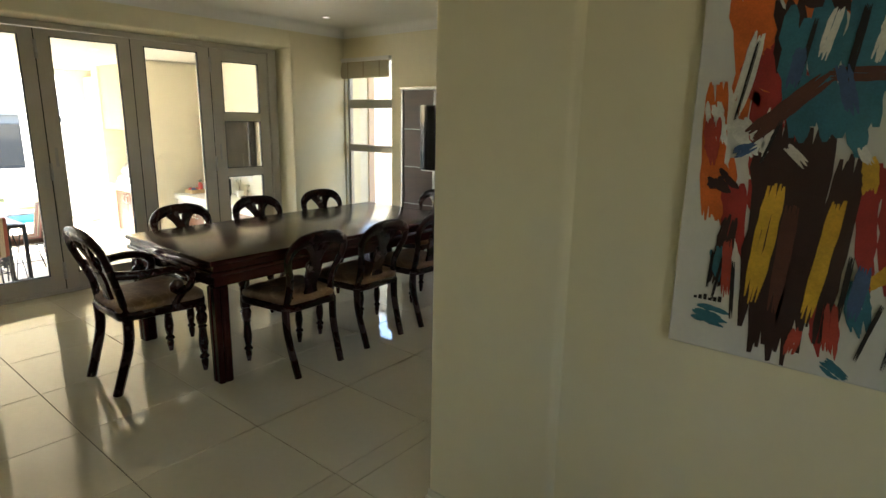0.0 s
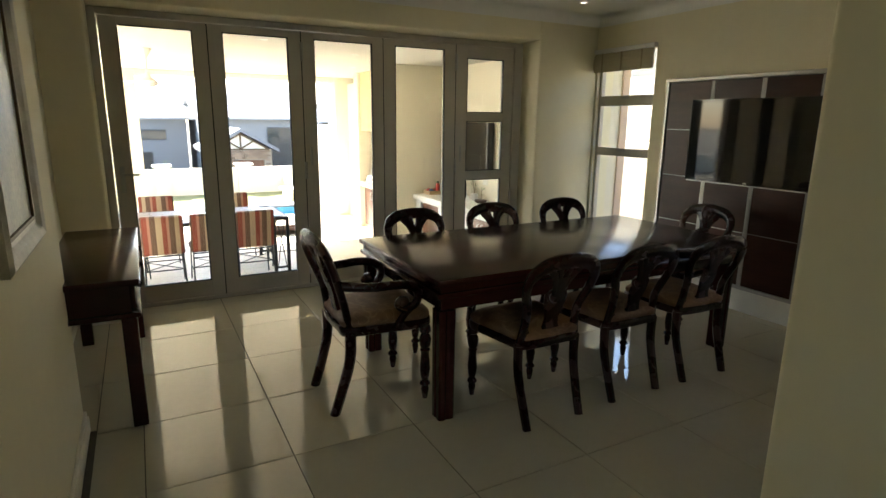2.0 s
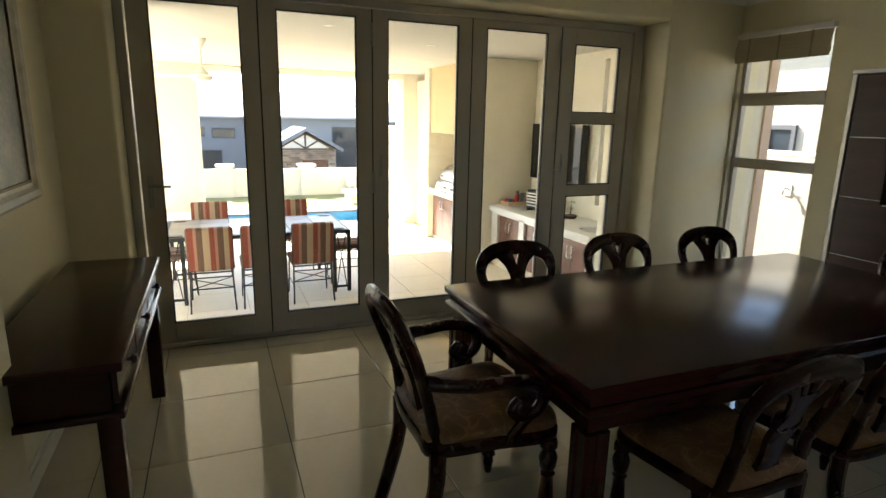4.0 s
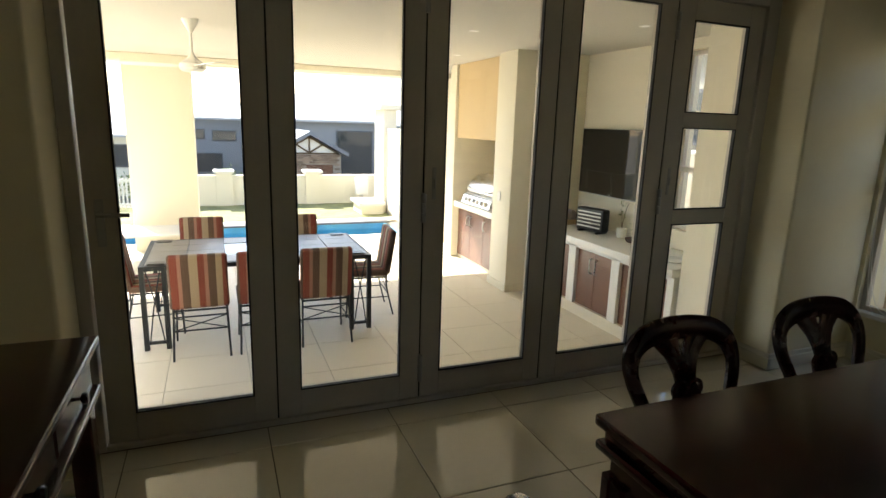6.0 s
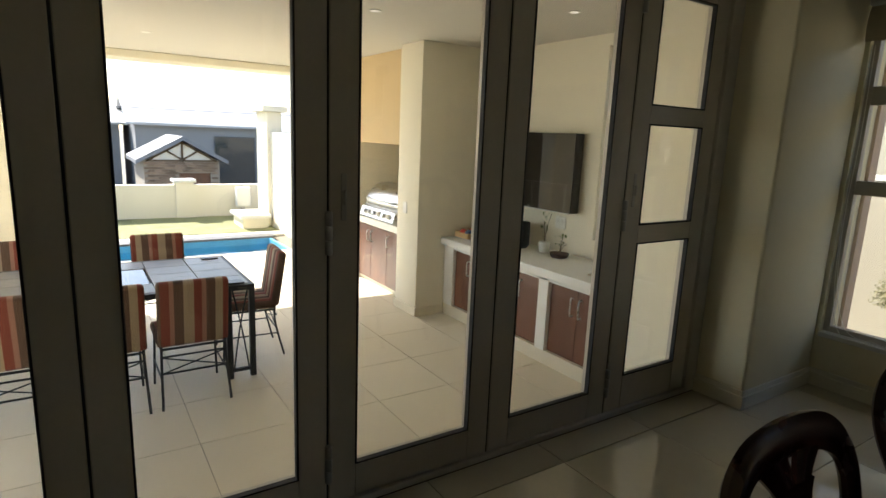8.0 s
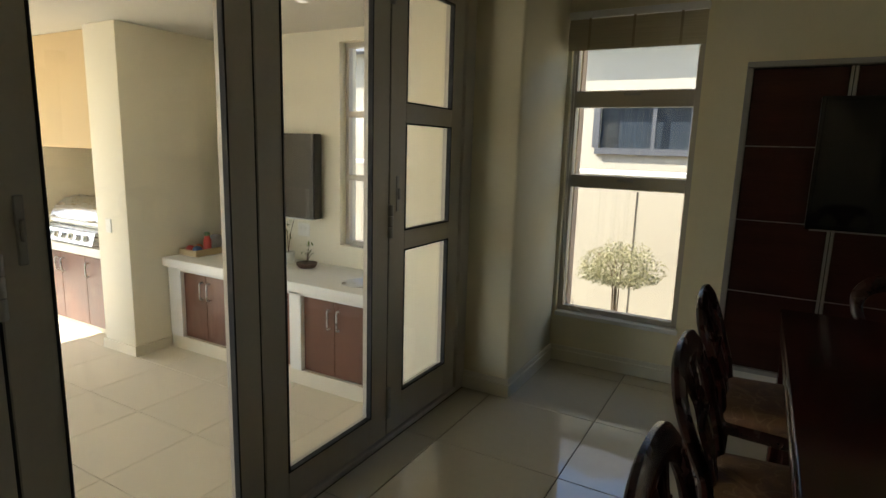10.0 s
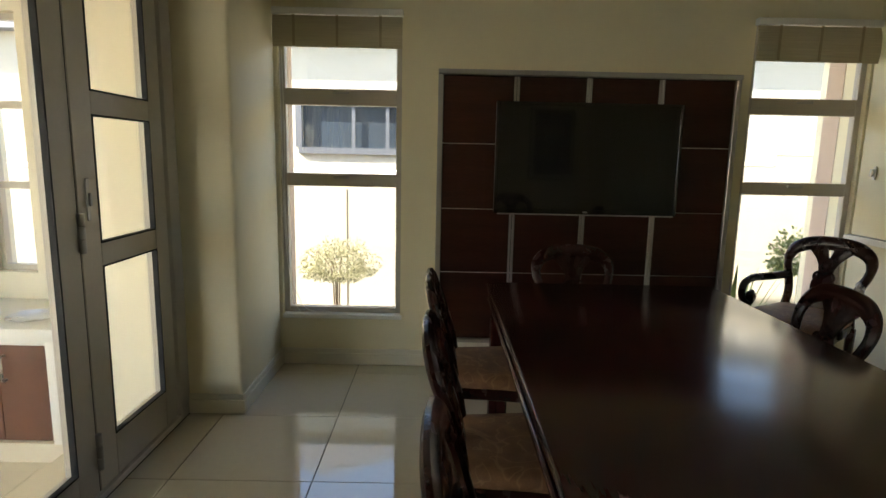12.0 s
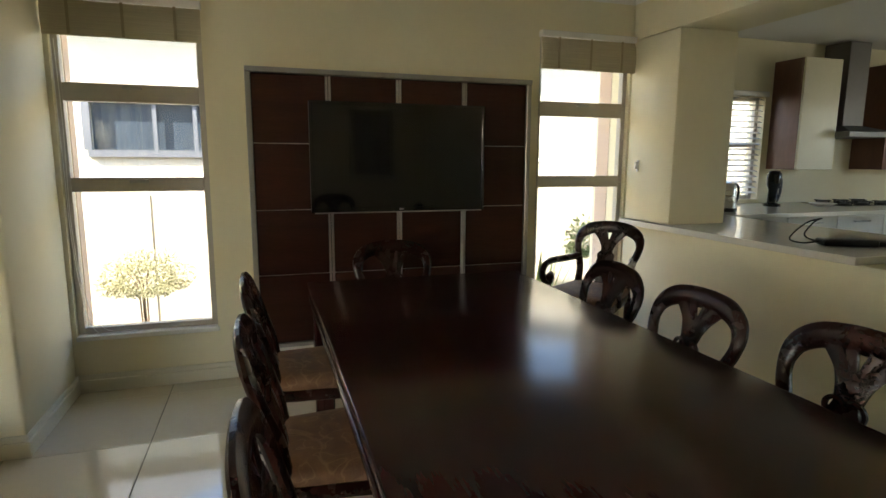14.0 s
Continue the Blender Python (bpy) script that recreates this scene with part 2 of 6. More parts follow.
structure("wall_west", boxes((XWO, XW, DY1, YN, 0, CEIL), (XWO, XW, 0.0, DY0, 0, CEIL), (XWO, XW, DY0, DY1, DTOP, CEIL), bevel=0.018, seg=3), M["wall"], "cream plaster wall with a wide folding-door opening", True)
structure("wall_north", boxes((XWO, WL[0], YN, YNO, 0, CEIL), (WL[1], WR[0], YN, YNO, 0, CEIL), (WL[0], WL[1], YN, YNO, 0, WZ0 - 0.03), (WL[0], WL[1], YN, YNO, WZ1, CEIL),
                              (WR[0], WR[1], YN, YNO, 0, WZ0 - 0.03), (WR[0], WR[1], YN, YNO, WZ1, CEIL), (WR[1], -2.22, YN, YNO, 0, CEIL)), M["wall"], "cream plaster wall between two tall windows")
structure("wall_south", boxes((XWO, -4.88, 0.02, 0.18, 0, CEIL), (-4.88, -3.2, -1.4, 0.355, 0, CEIL), bevel=0.012, seg=2), M["wall"], "cream plaster wall with a recess for the console", True)
structure("wall_hatch", boxes((XE, XE + 0.22, 3.0, YN, 0, 0.89), bevel=0.006, seg=2), M["wall"], "cream half wall below the kitchen hatch", True)
structure("wall_nib", boxes((XE, XE + 0.46, 4.505, YN, 0.931, 2.20), bevel=0.012, seg=2), M["wall"], "cream wall nib standing on the hatch counter", True)
structure("wall_lintel", boxes((XE, XE + 0.46, 3.0, YN, 2.20, CEIL), bevel=0.01, seg=2), M["wall"], "cream lintel above the kitchen hatch", True)
structure("wall_entry", boxes((-2.545, -2.025, 1.90, 3.2, 0, CEIL), (XE + 0.224, -2.53, 3.0, 3.2, 0, CEIL), bevel=0.016, seg=3), M["wall"], "cream plaster wall end beside the entrance", True)
structure("wall_painting", boxes((-2.20, 1.2, 1.955, 2.85, 0.001, CEIL - 0.001)), M["wall"], "cream plaster hall wall behind the painting")
structure("wall_hall", boxes((1.0, 1.2, -1.4, -1.0, 0, CEIL), (1.0, 1.2, -0.1, 1.95, 0, CEIL), (1.0, 1.2, -1.0, -0.1, 0, 1.0), (1.0, 1.2, -1.0, -0.1, 2.1, CEIL), (-3.2, 1.2, -1.6, -1.4, 0, CEIL)), M["wall"], "plain cream hall walls")
structure("wall_kitchen", boxes((-2.22, -1.16, 6.0, 6.2, 0, CEIL), (-0.59, 2.2, 6.0, 6.2, 0, CEIL), (-1.16, -0.59, 6.0, 6.2, 0, 0.97), (-1.16, -0.59, 6.0, 6.2, 2.0, CEIL),
                                (2.0, 2.2, 2.85, 3.6, 0, CEIL), (2.0, 2.2, 4.4, 6.0, 0, CEIL), (2.0, 2.2, 3.6, 4.4, 0, 1.3), (2.0, 2.2, 3.6, 4.4, 2.1, CEIL), (-2.42, -2.22, YNO, 6.2, 0, CEIL)), M["wall"], "cream kitchen walls")
structure("ceiling", boxes((XWO, 2.2, -1.6, 6.2, CEIL, CEIL + 0.2)), M["ceiling"], "off-white plaster ceiling")


def cornice():
    bm = bmesh.new()
    prof = [(0.0, 0.0)] + [(0.09 * (1 - math.cos(a)), 0.10 * math.sin(a)) for a in (math.pi / 2 * k / 6 for k in range(7))]
    for x0, y0, x1, y1, nx, ny in ((XW, 0.18, XW, YN, 1, 0), (XW, YN, XE, YN, 0, -1), (XE, YN, XE, 3.0, -1, 0), (-4.88, 0.18, XW, 0.18, 0, 1), (-3.2, 0.355, -4.88, 0.355, 0, 1)):
        rings = []
        for x, y in ((x0, y0), (x1, y1)):
            rings.append([(x + nx * (0.005 + d), y + ny * (0.005 + d), CEIL - 0.108 + h) for d, h in prof] + [(x - nx * 0.004, y - ny * 0.004, CEIL - 0.006)])
        ring_tube(bm, rings)
    return bm


structure("cornice", cornice(), M["ceiling"], "coved plaster cornice", True, "trim")


def skirting():
    rows = []
    for h, t in ((0.075, 0.018), (0.105, 0.011)):
        z0 = 0.0 if h == 0.075 else 0.075
        rows += [(XW, XW + t, DY1 - 0.0, YN, z0, h), (XW, XE, YN - t, YN, z0, h), (XE - t, XE, 3.0, YN, z0, h), (XWO + 0.14, XW + t, DY1 - t, DY1, z0, h),
                 (XW, -4.88, 0.18, 0.18 + t, z0, h), (XW, XW + t, 0.18, DY0, z0, h), (-4.88 - t, -3.2, 0.355, 0.355 + t, z0, h), (-4.88 - t, -4.88, 0.18, 0.355, z0, h),
                 (-2.53 - t, -2.01, 1.90 - t, 1.90, z0, h), (-2.53 - t, -2.53, 1.90, 3.0, z0, h), (-2.01, 1.0, 1.955 - t, 1.955, z0, h)]
    return boxes(*rows, bevel=0.003)


structure("baseboard", skirting(), M["trim"], "cream moulded skirting board", False, "trim")

# ---- folding doors ----
XD = -6.87


def folding_doors():
    root = thing("door_1", "five-leaf grey aluminium folding door, closed, with glass panes", "door", kind="structure")
    f0, f1 = XD - 0.045, XD + 0.045
    part("door_frame", boxes((f0, f1, DY0 + 0.002, DY0 + 0.055, 0, 2.265), (f0, f1, 4.154, DY1 - 0.002, 0, 2.265), (f0, f1, DY0 + 0.055, 4.154, 2.215, 2.265), (f0 - 0.02, f1, DY0 + 0.055, 4.154, 0.0, 0.028), bevel=0.003), M["alu"], root, "grey aluminium frame")
    cuts = [0.53, 1.262, 1.992, 2.732, 3.483, 4.15]
    panes = [(0.650, 1.154), (1.372, 1.882), (2.101, 2.624), (2.847, 3.359), (3.609, 4.032)]
    for i in range(5):
        y0, y1 = cuts[i] + 0.004, cuts[i + 1] - 0.004
        p0, p1 = panes[i]
        z0, z1 = (0.165, 2.155) if i < 4 else (0.211, 2.093)
        b0, b1, t1 = 0.03, 2.21, 0.03
        rows = [(XD - 0.02, XD + 0.03, y0, p0, b0, b1), (XD - 0.02, XD + 0.03, p1, y1, b0, b1), (XD - 0.02, XD + 0.03, p0, p1, b0, z0), (XD - 0.02, XD + 0.03, p0, p1, z1, b1)]
        bars = [] if i < 4 else [(0.915, 1.005), (1.495, 1.582)]
        rows += [(XD - 0.02, XD + 0.03, p0, p1, a, b) for a, b in bars]
        leaf = part("door_leaf", boxes(*rows, bevel=0.003), M["alu"], root, "grey aluminium leaf")
        zs = [z0] + [v for ab in bars for v in ab] + [z1]
        for k in range(0, len(zs), 2):
            a, b = zs[k], zs[k + 1]
            part("seal", boxes((XD + 0.008, XD + 0.032, p0 - 0.001, p0 + 0.006, a, b), (XD + 0.008, XD + 0.032, p1 - 0.006, p1 + 0.001, a, b), (XD + 0.008, XD + 0.032, p0, p1, a - 0.001, a + 0.006), (XD + 0.008, XD + 0.032, p0, p1, b - 0.006, b + 0.001)), M["seal"], leaf, "black rubber seal")
            pane("pane", XD, XD + 0.006, p0 + 0.003, p1 - 0.003, a + 0.003, b - 0.003, leaf)
        if i < 4:
            part("seal", boxes((XD - 0.01, XD + 0.026, y1 - 0.0005, y1 + 0.0085, b0, b1)), M["seal"], leaf, "black rubber seal")
    # hinges on the second and fourth joints, lever handle on the first leaf
    for y in (1.992, 3.483):
        for z in (0.20, 1.06, 2.05):
            bm = bmesh.new()
            for k in range(3):
                lathe(bm, [(0.011, z - 0.075 + k * 0.05), (0.013, z - 0.072 + k * 0.05), (0.013, z - 0.030 + k * 0.05), (0.011, z - 0.027 + k * 0.05)], XD + 0.038, y, 10)
            part("hinge", bm, M["strip"], root, "metal butt hinge", True)
    for y in (2.047, 3.543):
        part("lock", boxes((XD + 0.03, XD + 0.036, y - 0.011, y + 0.011, 1.10, 1.26), (XD + 0.036, XD + 0.048, y - 0.005, y + 0.005, 1.155, 1.205), bevel=0.003), M["strip"], root, "flush bolt with a lever")
    hb = boxes((XD + 0.03, XD + 0.038, 0.568, 0.602, 0.93, 1.13), bevel=0.003)
    sweep(hb, [(XD + 0.034, 0.585, 1.07), (XD + 0.075, 0.585, 1.07), (XD + 0.085, 0.60, 1.07), (XD + 0.085, 0.70, 1.068)], 0.009, 0.009, up=(0, 0, 1))
    part("door_handle", hb, M["strip"], root, "metal lever handle", True)
    return root


folding_doors()


# ---- tall windows ----
def tall_window(name, x0, x1, label):
    root = thing(name, label, "window", kind="structure")
    y0, y1 = YN + 0.035, YN + 0.085
    fx = 0.035
    z0, z1 = WZ0, WZ1
    rows = [(x0, x0 + fx, y0, y1, z0, z1), (x1 - fx, x1, y0, y1, z0, z1), (x0 + fx, x1 - fx, y0, y1, z0, z0 + 0.035), (x0 + fx, x1 - fx, y0, y1, z1 - 0.035, z1)]
    rows += [(x0 + fx, x1 - fx, y0, y1, 1.165, 1.245), (x0 + fx, x1 - fx, y0, y1, 1.665, 1.765)]
    part("window_frame", boxes(*rows, bevel=0.003), M["alu"], root, "grey aluminium frame")
    for a, b in ((z0 + 0.035, 1.165), (1.245, 1.665), (1.765, z1 - 0.035)):
        pane("pane", x0 + fx, x1 - fx, y0 + 0.02, y0 + 0.026, a, b, root)
    for z in (1.235, 1.755):
        part("catch", boxes(((x0 + x1) / 2 - 0.05, (x0 + x1) / 2 + 0.05, y0 - 0.018, y0 - 0.001, z - 0.022, z - 0.004), bevel=0.004), M["strip"], root)
    part("window_sill", boxes((x0 - 0.0, x1 + 0.01, YN - 0.02, YN + 0.08, z0 - 0.03, z0 - 0.001), bevel=0.004), M["white"], root, "white plaster sill")
    return root


tall_window("window_1", WL[0], WL[1], "tall grey aluminium window of three panes")
tall_window("window_2", WR[0], WR[1], "tall grey aluminium window of three panes")


def unseen_window(name, x, y0, y1, z0, z1):
    root = thing(name, "unseen plain grey aluminium window with one mullion, added for a fill lamp", "window", kind="structure")
    ym = (y0 + y1) / 2
    part("window_frame", boxes((x - 0.03, x + 0.03, y0, y0 + 0.05, z0, z1), (x - 0.03, x + 0.03, y1 - 0.05, y1, z0, z1), (x - 0.03, x + 0.03, y0 + 0.05, y1 - 0.05, z0, z0 + 0.05), (x - 0.03, x + 0.03, y0 + 0.05, y1 - 0.05, z1 - 0.05, z1), (x - 0.03, x + 0.03, ym - 0.025, ym + 0.025, z0 + 0.05, z1 - 0.05)), M["alu"], root)
    for a, b in ((y0 + 0.05, ym - 0.025), (ym + 0.025, y1 - 0.05)):
        pane("pane", x - 0.003, x + 0.003, a, b, z0 + 0.05, z1 - 0.05, root)


# Neither window is ever in view; both are invented to house the fill lamps.
unseen_window("window_3", 1.14, -1.0, -0.1, 1.0, 2.1)
unseen_window("window_4", 2.14, 3.6, 4.4, 1.3, 2.1)


# ---- woven blinds ----
def roman_blind(x0, x1, z0, z1):
    root = thing("roman_blind", "woven beige roman blind, pulled up above a tall window", "blind", "blinds over the tall windows")
    part("headrail", boxes((x0, x1, YN - 0.055, YN - 0.002, z1, z1 + 0.04), bevel=0.003), M["white"], root, "white headrail")
    for k in range(3):
        y = YN - 0.035 - 0.006 * k
        bm = bmesh.new()
        zt, zb = z1 - 0.012 * k - 0.002, z0 + 0.018 * (2 - k)
        n = 14
        rings = []
        for i in range(n + 1):
            z = zt + (zb - zt) * i / n
            bulge = 0.012 * math.sin(math.pi * i / n)
            rings.append([(x0 + 0.004, y - bulge, z), (x1 - 0.004, y - bulge, z), (x1 - 0.004, y - bulge + 0.004, z), (x0 + 0.004, y - bulge + 0.004, z)])
        part("fold", ring_tube(bm, rings), M["blind"], root, "woven beige fold")
    for k in range(3):
        x = x0 + (x1 - x0) * (0.17 + 0.33 * k)
        part("tape", boxes((x - 0.007, x + 0.007, YN - 0.0655, YN - 0.062, z0 + 0.004, z1 - 0.003)), M["blind2"], root, "darker tape")
    return root


M["blind2"] = material("blind_tape", (0.36, 0.29, 0.18), 0.85, var=0.1, scale=20)
roman_blind(-6.545, -5.765, 1.995, 2.18)
roman_blind(-3.65, -2.905, 1.97, 2.18)

cord = thing("blind_cord", "thin white blind cord hanging down to the window sill", "cord")
cb = bmesh.new()
sweep(cb, smooth_pts([(-6.50, 4.985, 1.98), (-6.495, 4.99, 1.5), (-6.50, 4.985, 1.0), (-6.47, 4.98, 0.62), (-6.40, 4.985, 0.40), (-6.30, 4.99, 0.35), (-6.22, 5.0, 0.345), (-6.12, 4.995, 0.352), (-6.05, 5.005, 0.345)], 8), 0.0022, 0.0022, sides=5)
part("strand", cb, M["white"], cord, "", True)
cb = bmesh.new()
sweep(cb, smooth_pts([(-6.515, 4.985, 1.98), (-6.512, 4.99, 1.4), (-6.505, 4.985, 0.9), (-6.47, 4.975, 0.52), (-6.42, 4.985, 0.36), (-6.33, 5.01, 0.345), (-6.25, 4.985, 0.36), (-6.17, 4.99, 0.343)], 8), 0.0022, 0.0022, sides=5)
part("strand", cb, M["white"], cord, "", True)


def small_plate(name, x0, x1, y0, y1, z0, z1, label, cat, mat="white"):
    root = thing(name, label, cat)
    part("plate", boxes((x0, x1, y0, y1, z0, z1), bevel=0.003), M[mat], root)
    return root


sw = small_plate("cord_cleat", -2.912, XE - 0.001, 4.85, 4.87, 1.28, 1.36, "small white cord cleat on the plaster wall", "cleat")
part("hook", boxes((-2.935, -2.912, 4.853, 4.867, 1.30, 1.345), bevel=0.004), M["steel"], sw, "metal hook")


# ---- dining table ----
def dining_table():
    x0, x1, y0, y1 = -5.283, -4.163, 1.912, 4.18
    root = thing("dining_table", "long dark mahogany dining table with a moulded edge and square legs", "table", at=pose(-4.723, 3.046, 0))
    ox, oy = 4.723, 3.046

    def b(a0, a1, b0, b1, z0, z1, bevel=0.0, seg=1):
        return box(bmesh.new(), a0 + ox, a1 + ox, b0 - oy, b1 - oy, z0, z1, bevel, seg)

    part("tabletop", b(x0, x1, y0, y1, 0.723, 0.755, 0.008, 3), M["mahogany"], root, "glossy dark tabletop", True)
    part("edge_moulding", b(x0 + 0.022, x1 - 0.022, y0 + 0.022, y1 - 0.022, 0.685, 0.723), M["mahogany"], root)
    part("lower_moulding", b(x0 + 0.004, x1 - 0.004, y0 + 0.004, y1 - 0.004, 0.658, 0.685, 0.009, 3), M["mahogany"], root, "", True)
    part("apron", b(x0 + 0.035, x1 - 0.035, y0 + 0.035, y1 - 0.035, 0.59, 0.658, 0.004), M["mahogany"], root)
    for lx in (x0 + 0.065, x1 - 0.065):
        for ly in (y0 + 0.065, y1 - 0.065):
            bm = bmesh.new()
            rings = []
            for z, h in ((0, 0.040), (0.004, 0.044), (0.59, 0.046)):
                c = h - 0.009
                rings.append([(lx + ox + p, ly - oy + q, z) for p, q in ((-c, -h), (-0.012, -h), (-0.006, -h + 0.005), (0.006, -h + 0.005), (0.012, -h), (c, -h), (h, -c), (h, -0.012), (h - 0.005, -0.006), (h - 0.005, 0.006), (h, 0.012), (h, c),
                                                                          (c, h), (0.012, h), (0.006, h - 0.005), (-0.006, h - 0.005), (-0.012, h), (-c, h), (-h, c), (-h, 0.012), (-h + 0.005, 0.006), (-h + 0.005, -0.006), (-h, -0.012), (-h, -c))])
            part("leg", ring_tube(bm, rings), M["mahogany"], root)
    return root


dining_table()


# ---- balloon-back chairs ----
def back_y(z):
    return -0.180 - (z - 0.45) * 0.17 - max(0, z - 0.58) * 0.16


def zb(z):
    """Heights of the back above the seat."""
    return 0.45 + (z - 0.45) * 0.87 if z > 0.45 else z


def chair(name, label, arms=False):
    k = 1.10 if arms else 1.0
    root = thing(name, label, "chair", "" if arms else "chairs round the table")
    W = M["chairwood"]
    # seat rails and pad
    outline = [(-0.19 * k, -0.20), (-0.215 * k, 0.0), (-0.235 * k, 0.17), (-0.20 * k, 0.225), (-0.08 * k, 0.245), (0.08 * k, 0.245), (0.20 * k, 0.225), (0.235 * k, 0.17), (0.215 * k, 0.0), (0.19 * k, -0.20), (0.08 * k, -0.215), (-0.08 * k, -0.215)]
    ring = [(p.x, p.y) for p in smooth_pts([(x, y, 0) for x, y in outline + outline[:1]], 4)[:-1]]
    part("seat_rail", ring_tube(bmesh.new(), [[(x * f, y * f, z) for x, y in ring] for f, z in ((0.95, 0.405), (0.985, 0.41), (1.0, 0.425), (1.0, 0.448), (0.985, 0.455))]), W, root, "", True)
    part("seat", ring_tube(bmesh.new(), [[(x * f, y * f, z) for x, y in ring] for f, z in ((0.955, 0.453), (0.985, 0.468), (0.975, 0.485), (0.90, 0.502), (0.70, 0.512), (0.35, 0.516), (0.05, 0.517))]), M["seat"], root, "brown patterned upholstered seat", True)
    # turned front legs
    for sx in (-1, 1):
        bm = bmesh.new()
        lathe(bm, [(0.024, 0.41), (0.029, 0.40), (0.029, 0.375), (0.018, 0.368), (0.026, 0.355), (0.032, 0.335), (0.027, 0.30), (0.020, 0.285), (0.027, 0.275), (0.020, 0.265), (0.023, 0.22), (0.027, 0.17), (0.022, 0.125), (0.016, 0.105), (0.026, 0.093), (0.028, 0.083), (0.017, 0.072), (0.021, 0.055), (0.012, 0.0)], sx * 0.205 * k, 0.195, 12)
        part("front_leg", bm, W, root, "turned front leg", True)
    # back legs and balloon frame
    for sx in (-1, 1):
        pts = smooth_pts([(sx * 0.172 * k, -0.262, 0.0), (sx * 0.176 * k, -0.226, 0.12), (sx * 0.182 * k, -0.185, 0.28), (sx * 0.185 * k, -0.18, 0.43)], 5)
        n = len(pts)
        part("back_leg", sweep(bmesh.new(), pts, [0.021 + 0.003 * i / n for i in range(n)], [0.024 + 0.004 * i / n for i in range(n)], up=(0, 1, 0), sides=8), W, root, "sabre back leg", True)
    keys = [(0.180, 0.42), (0.166, 0.52), (0.162, 0.60), (0.180, 0.68), (0.204, 0.76), (0.208, 0.82), (0.188, 0.875), (0.135, 0.915), (0.065, 0.932), (0, 0.936)]
    half = [(x * k, zb(z)) for x, z in keys]
    loop = [(-x, z) for x, z in half] + [(x, z) for x, z in half[::-1][1:]]
    pts = smooth_pts([(x, back_y(z), z) for x, z in loop], 5)
    ww = []
    for p in pts:
        crest = max(0.0, min(1.0, (p.z - 0.74) / 0.12))
        ww.append(0.025 + 0.017 * crest)
    part("back_frame", sweep(bmesh.new(), pts, ww, 0.019, up=(0, 1, 0.2), sides=10), W, root, "rounded balloon back frame", True)
    # splat: vase below, loops, and ribs that fan out to the crest
    bm = bmesh.new()
    prof = [(0.090, 0.455), (0.085, 0.472), (0.060, 0.495), (0.042, 0.53), (0.038, 0.57), (0.046, 0.61), (0.056, 0.65), (0.055, 0.685), (0.040, 0.72), (0.032, 0.75), (0.034, 0.785), (0.046, 0.815), (0.062, 0.838)]
    ring_tube(bm, [[(-h * k, back_y(z) - 0.009, z), (0, back_y(z) - 0.013, z), (h * k, back_y(z) - 0.009, z), (h * k, back_y(z) + 0.009, z), (0, back_y(z) + 0.014, z), (-h * k, back_y(z) + 0.009, z)] for h, z in ((h, zb(z)) for h, z in prof)])
    part("splat", bm, W, root, "carved vase splat", True)
    bm = bmesh.new()
    for xe, w0, w1 in ((-0.080, 0.017, 0.031), (-0.030, 0.015, 0.019), (0.030, 0.015, 0.019), (0.080, 0.017, 0.031)):
        pts = smooth_pts([(xe * 0.30, back_y(zb(0.74)), zb(0.74)), (xe * 0.38, back_y(zb(0.79)), zb(0.79)), (xe * 0.62 * k, back_y(zb(0.84)) - 0.003, zb(0.845)), (xe * 1.12 * k, back_y(zb(0.895)), zb(0.90))], 5)
        sweep(bm, pts, [w0 + (w1 - w0) * i / len(pts) for i in range(len(pts))], 0.010, up=(0, 1, 0), sides=6)
    part("fan_rib", bm, W, root, "carved fan of ribs", True)
    for cx in (-0.026, 0.026):
        part("loop", sweep(bmesh.new(), [(cx + 0.030 * math.cos(a), back_y(zb(0.715)) + 0.004, zb(0.715) + 0.030 * math.sin(a)) for a in (2 * math.pi * i / 16 for i in range(16))], 0.008, 0.010, up=(0, 1, 0), sides=6, closed=True), W, root, "carved loop", True)
    bm = bmesh.new()
    lathe(bm, [(0.030, 0.0), (0.031, 0.006), (0.022, 0.010), (0.024, 0.013), (0.014, 0.017), (0.004, 0.018)], sides=14)
    for v in bm.verts:
        a = math.atan2(v.co.y, v.co.x)
        f = 1 + 0.16 * math.cos(6 * a)
        v.co.x, v.co.y = v.co.x * f, v.co.y * f
    bmesh.ops.transform(bm, verts=bm.verts, matrix=Matrix.Translation((0, back_y(zb(0.785)) + 0.004, zb(0.785))) @ Matrix.Rotation(-math.pi / 2, 4, "X"))
    part("rosette", bm, W, root, "carved rosette", True)
    # side brackets at the seat back
    for sx in (-1, 1):
        part("bracket", sweep(bmesh.new(), smooth_pts([(sx * 0.165 * k, back_y(0.53), 0.53), (sx * 0.135 * k, back_y(0.49), 0.485), (sx * 0.10 * k, back_y(0.47), 0.468), (sx * 0.06 * k, back_y(0.47), 0.47)], 4), 0.012, 0.010, up=(0, 1, 0), sides=6), W, root, "", True)
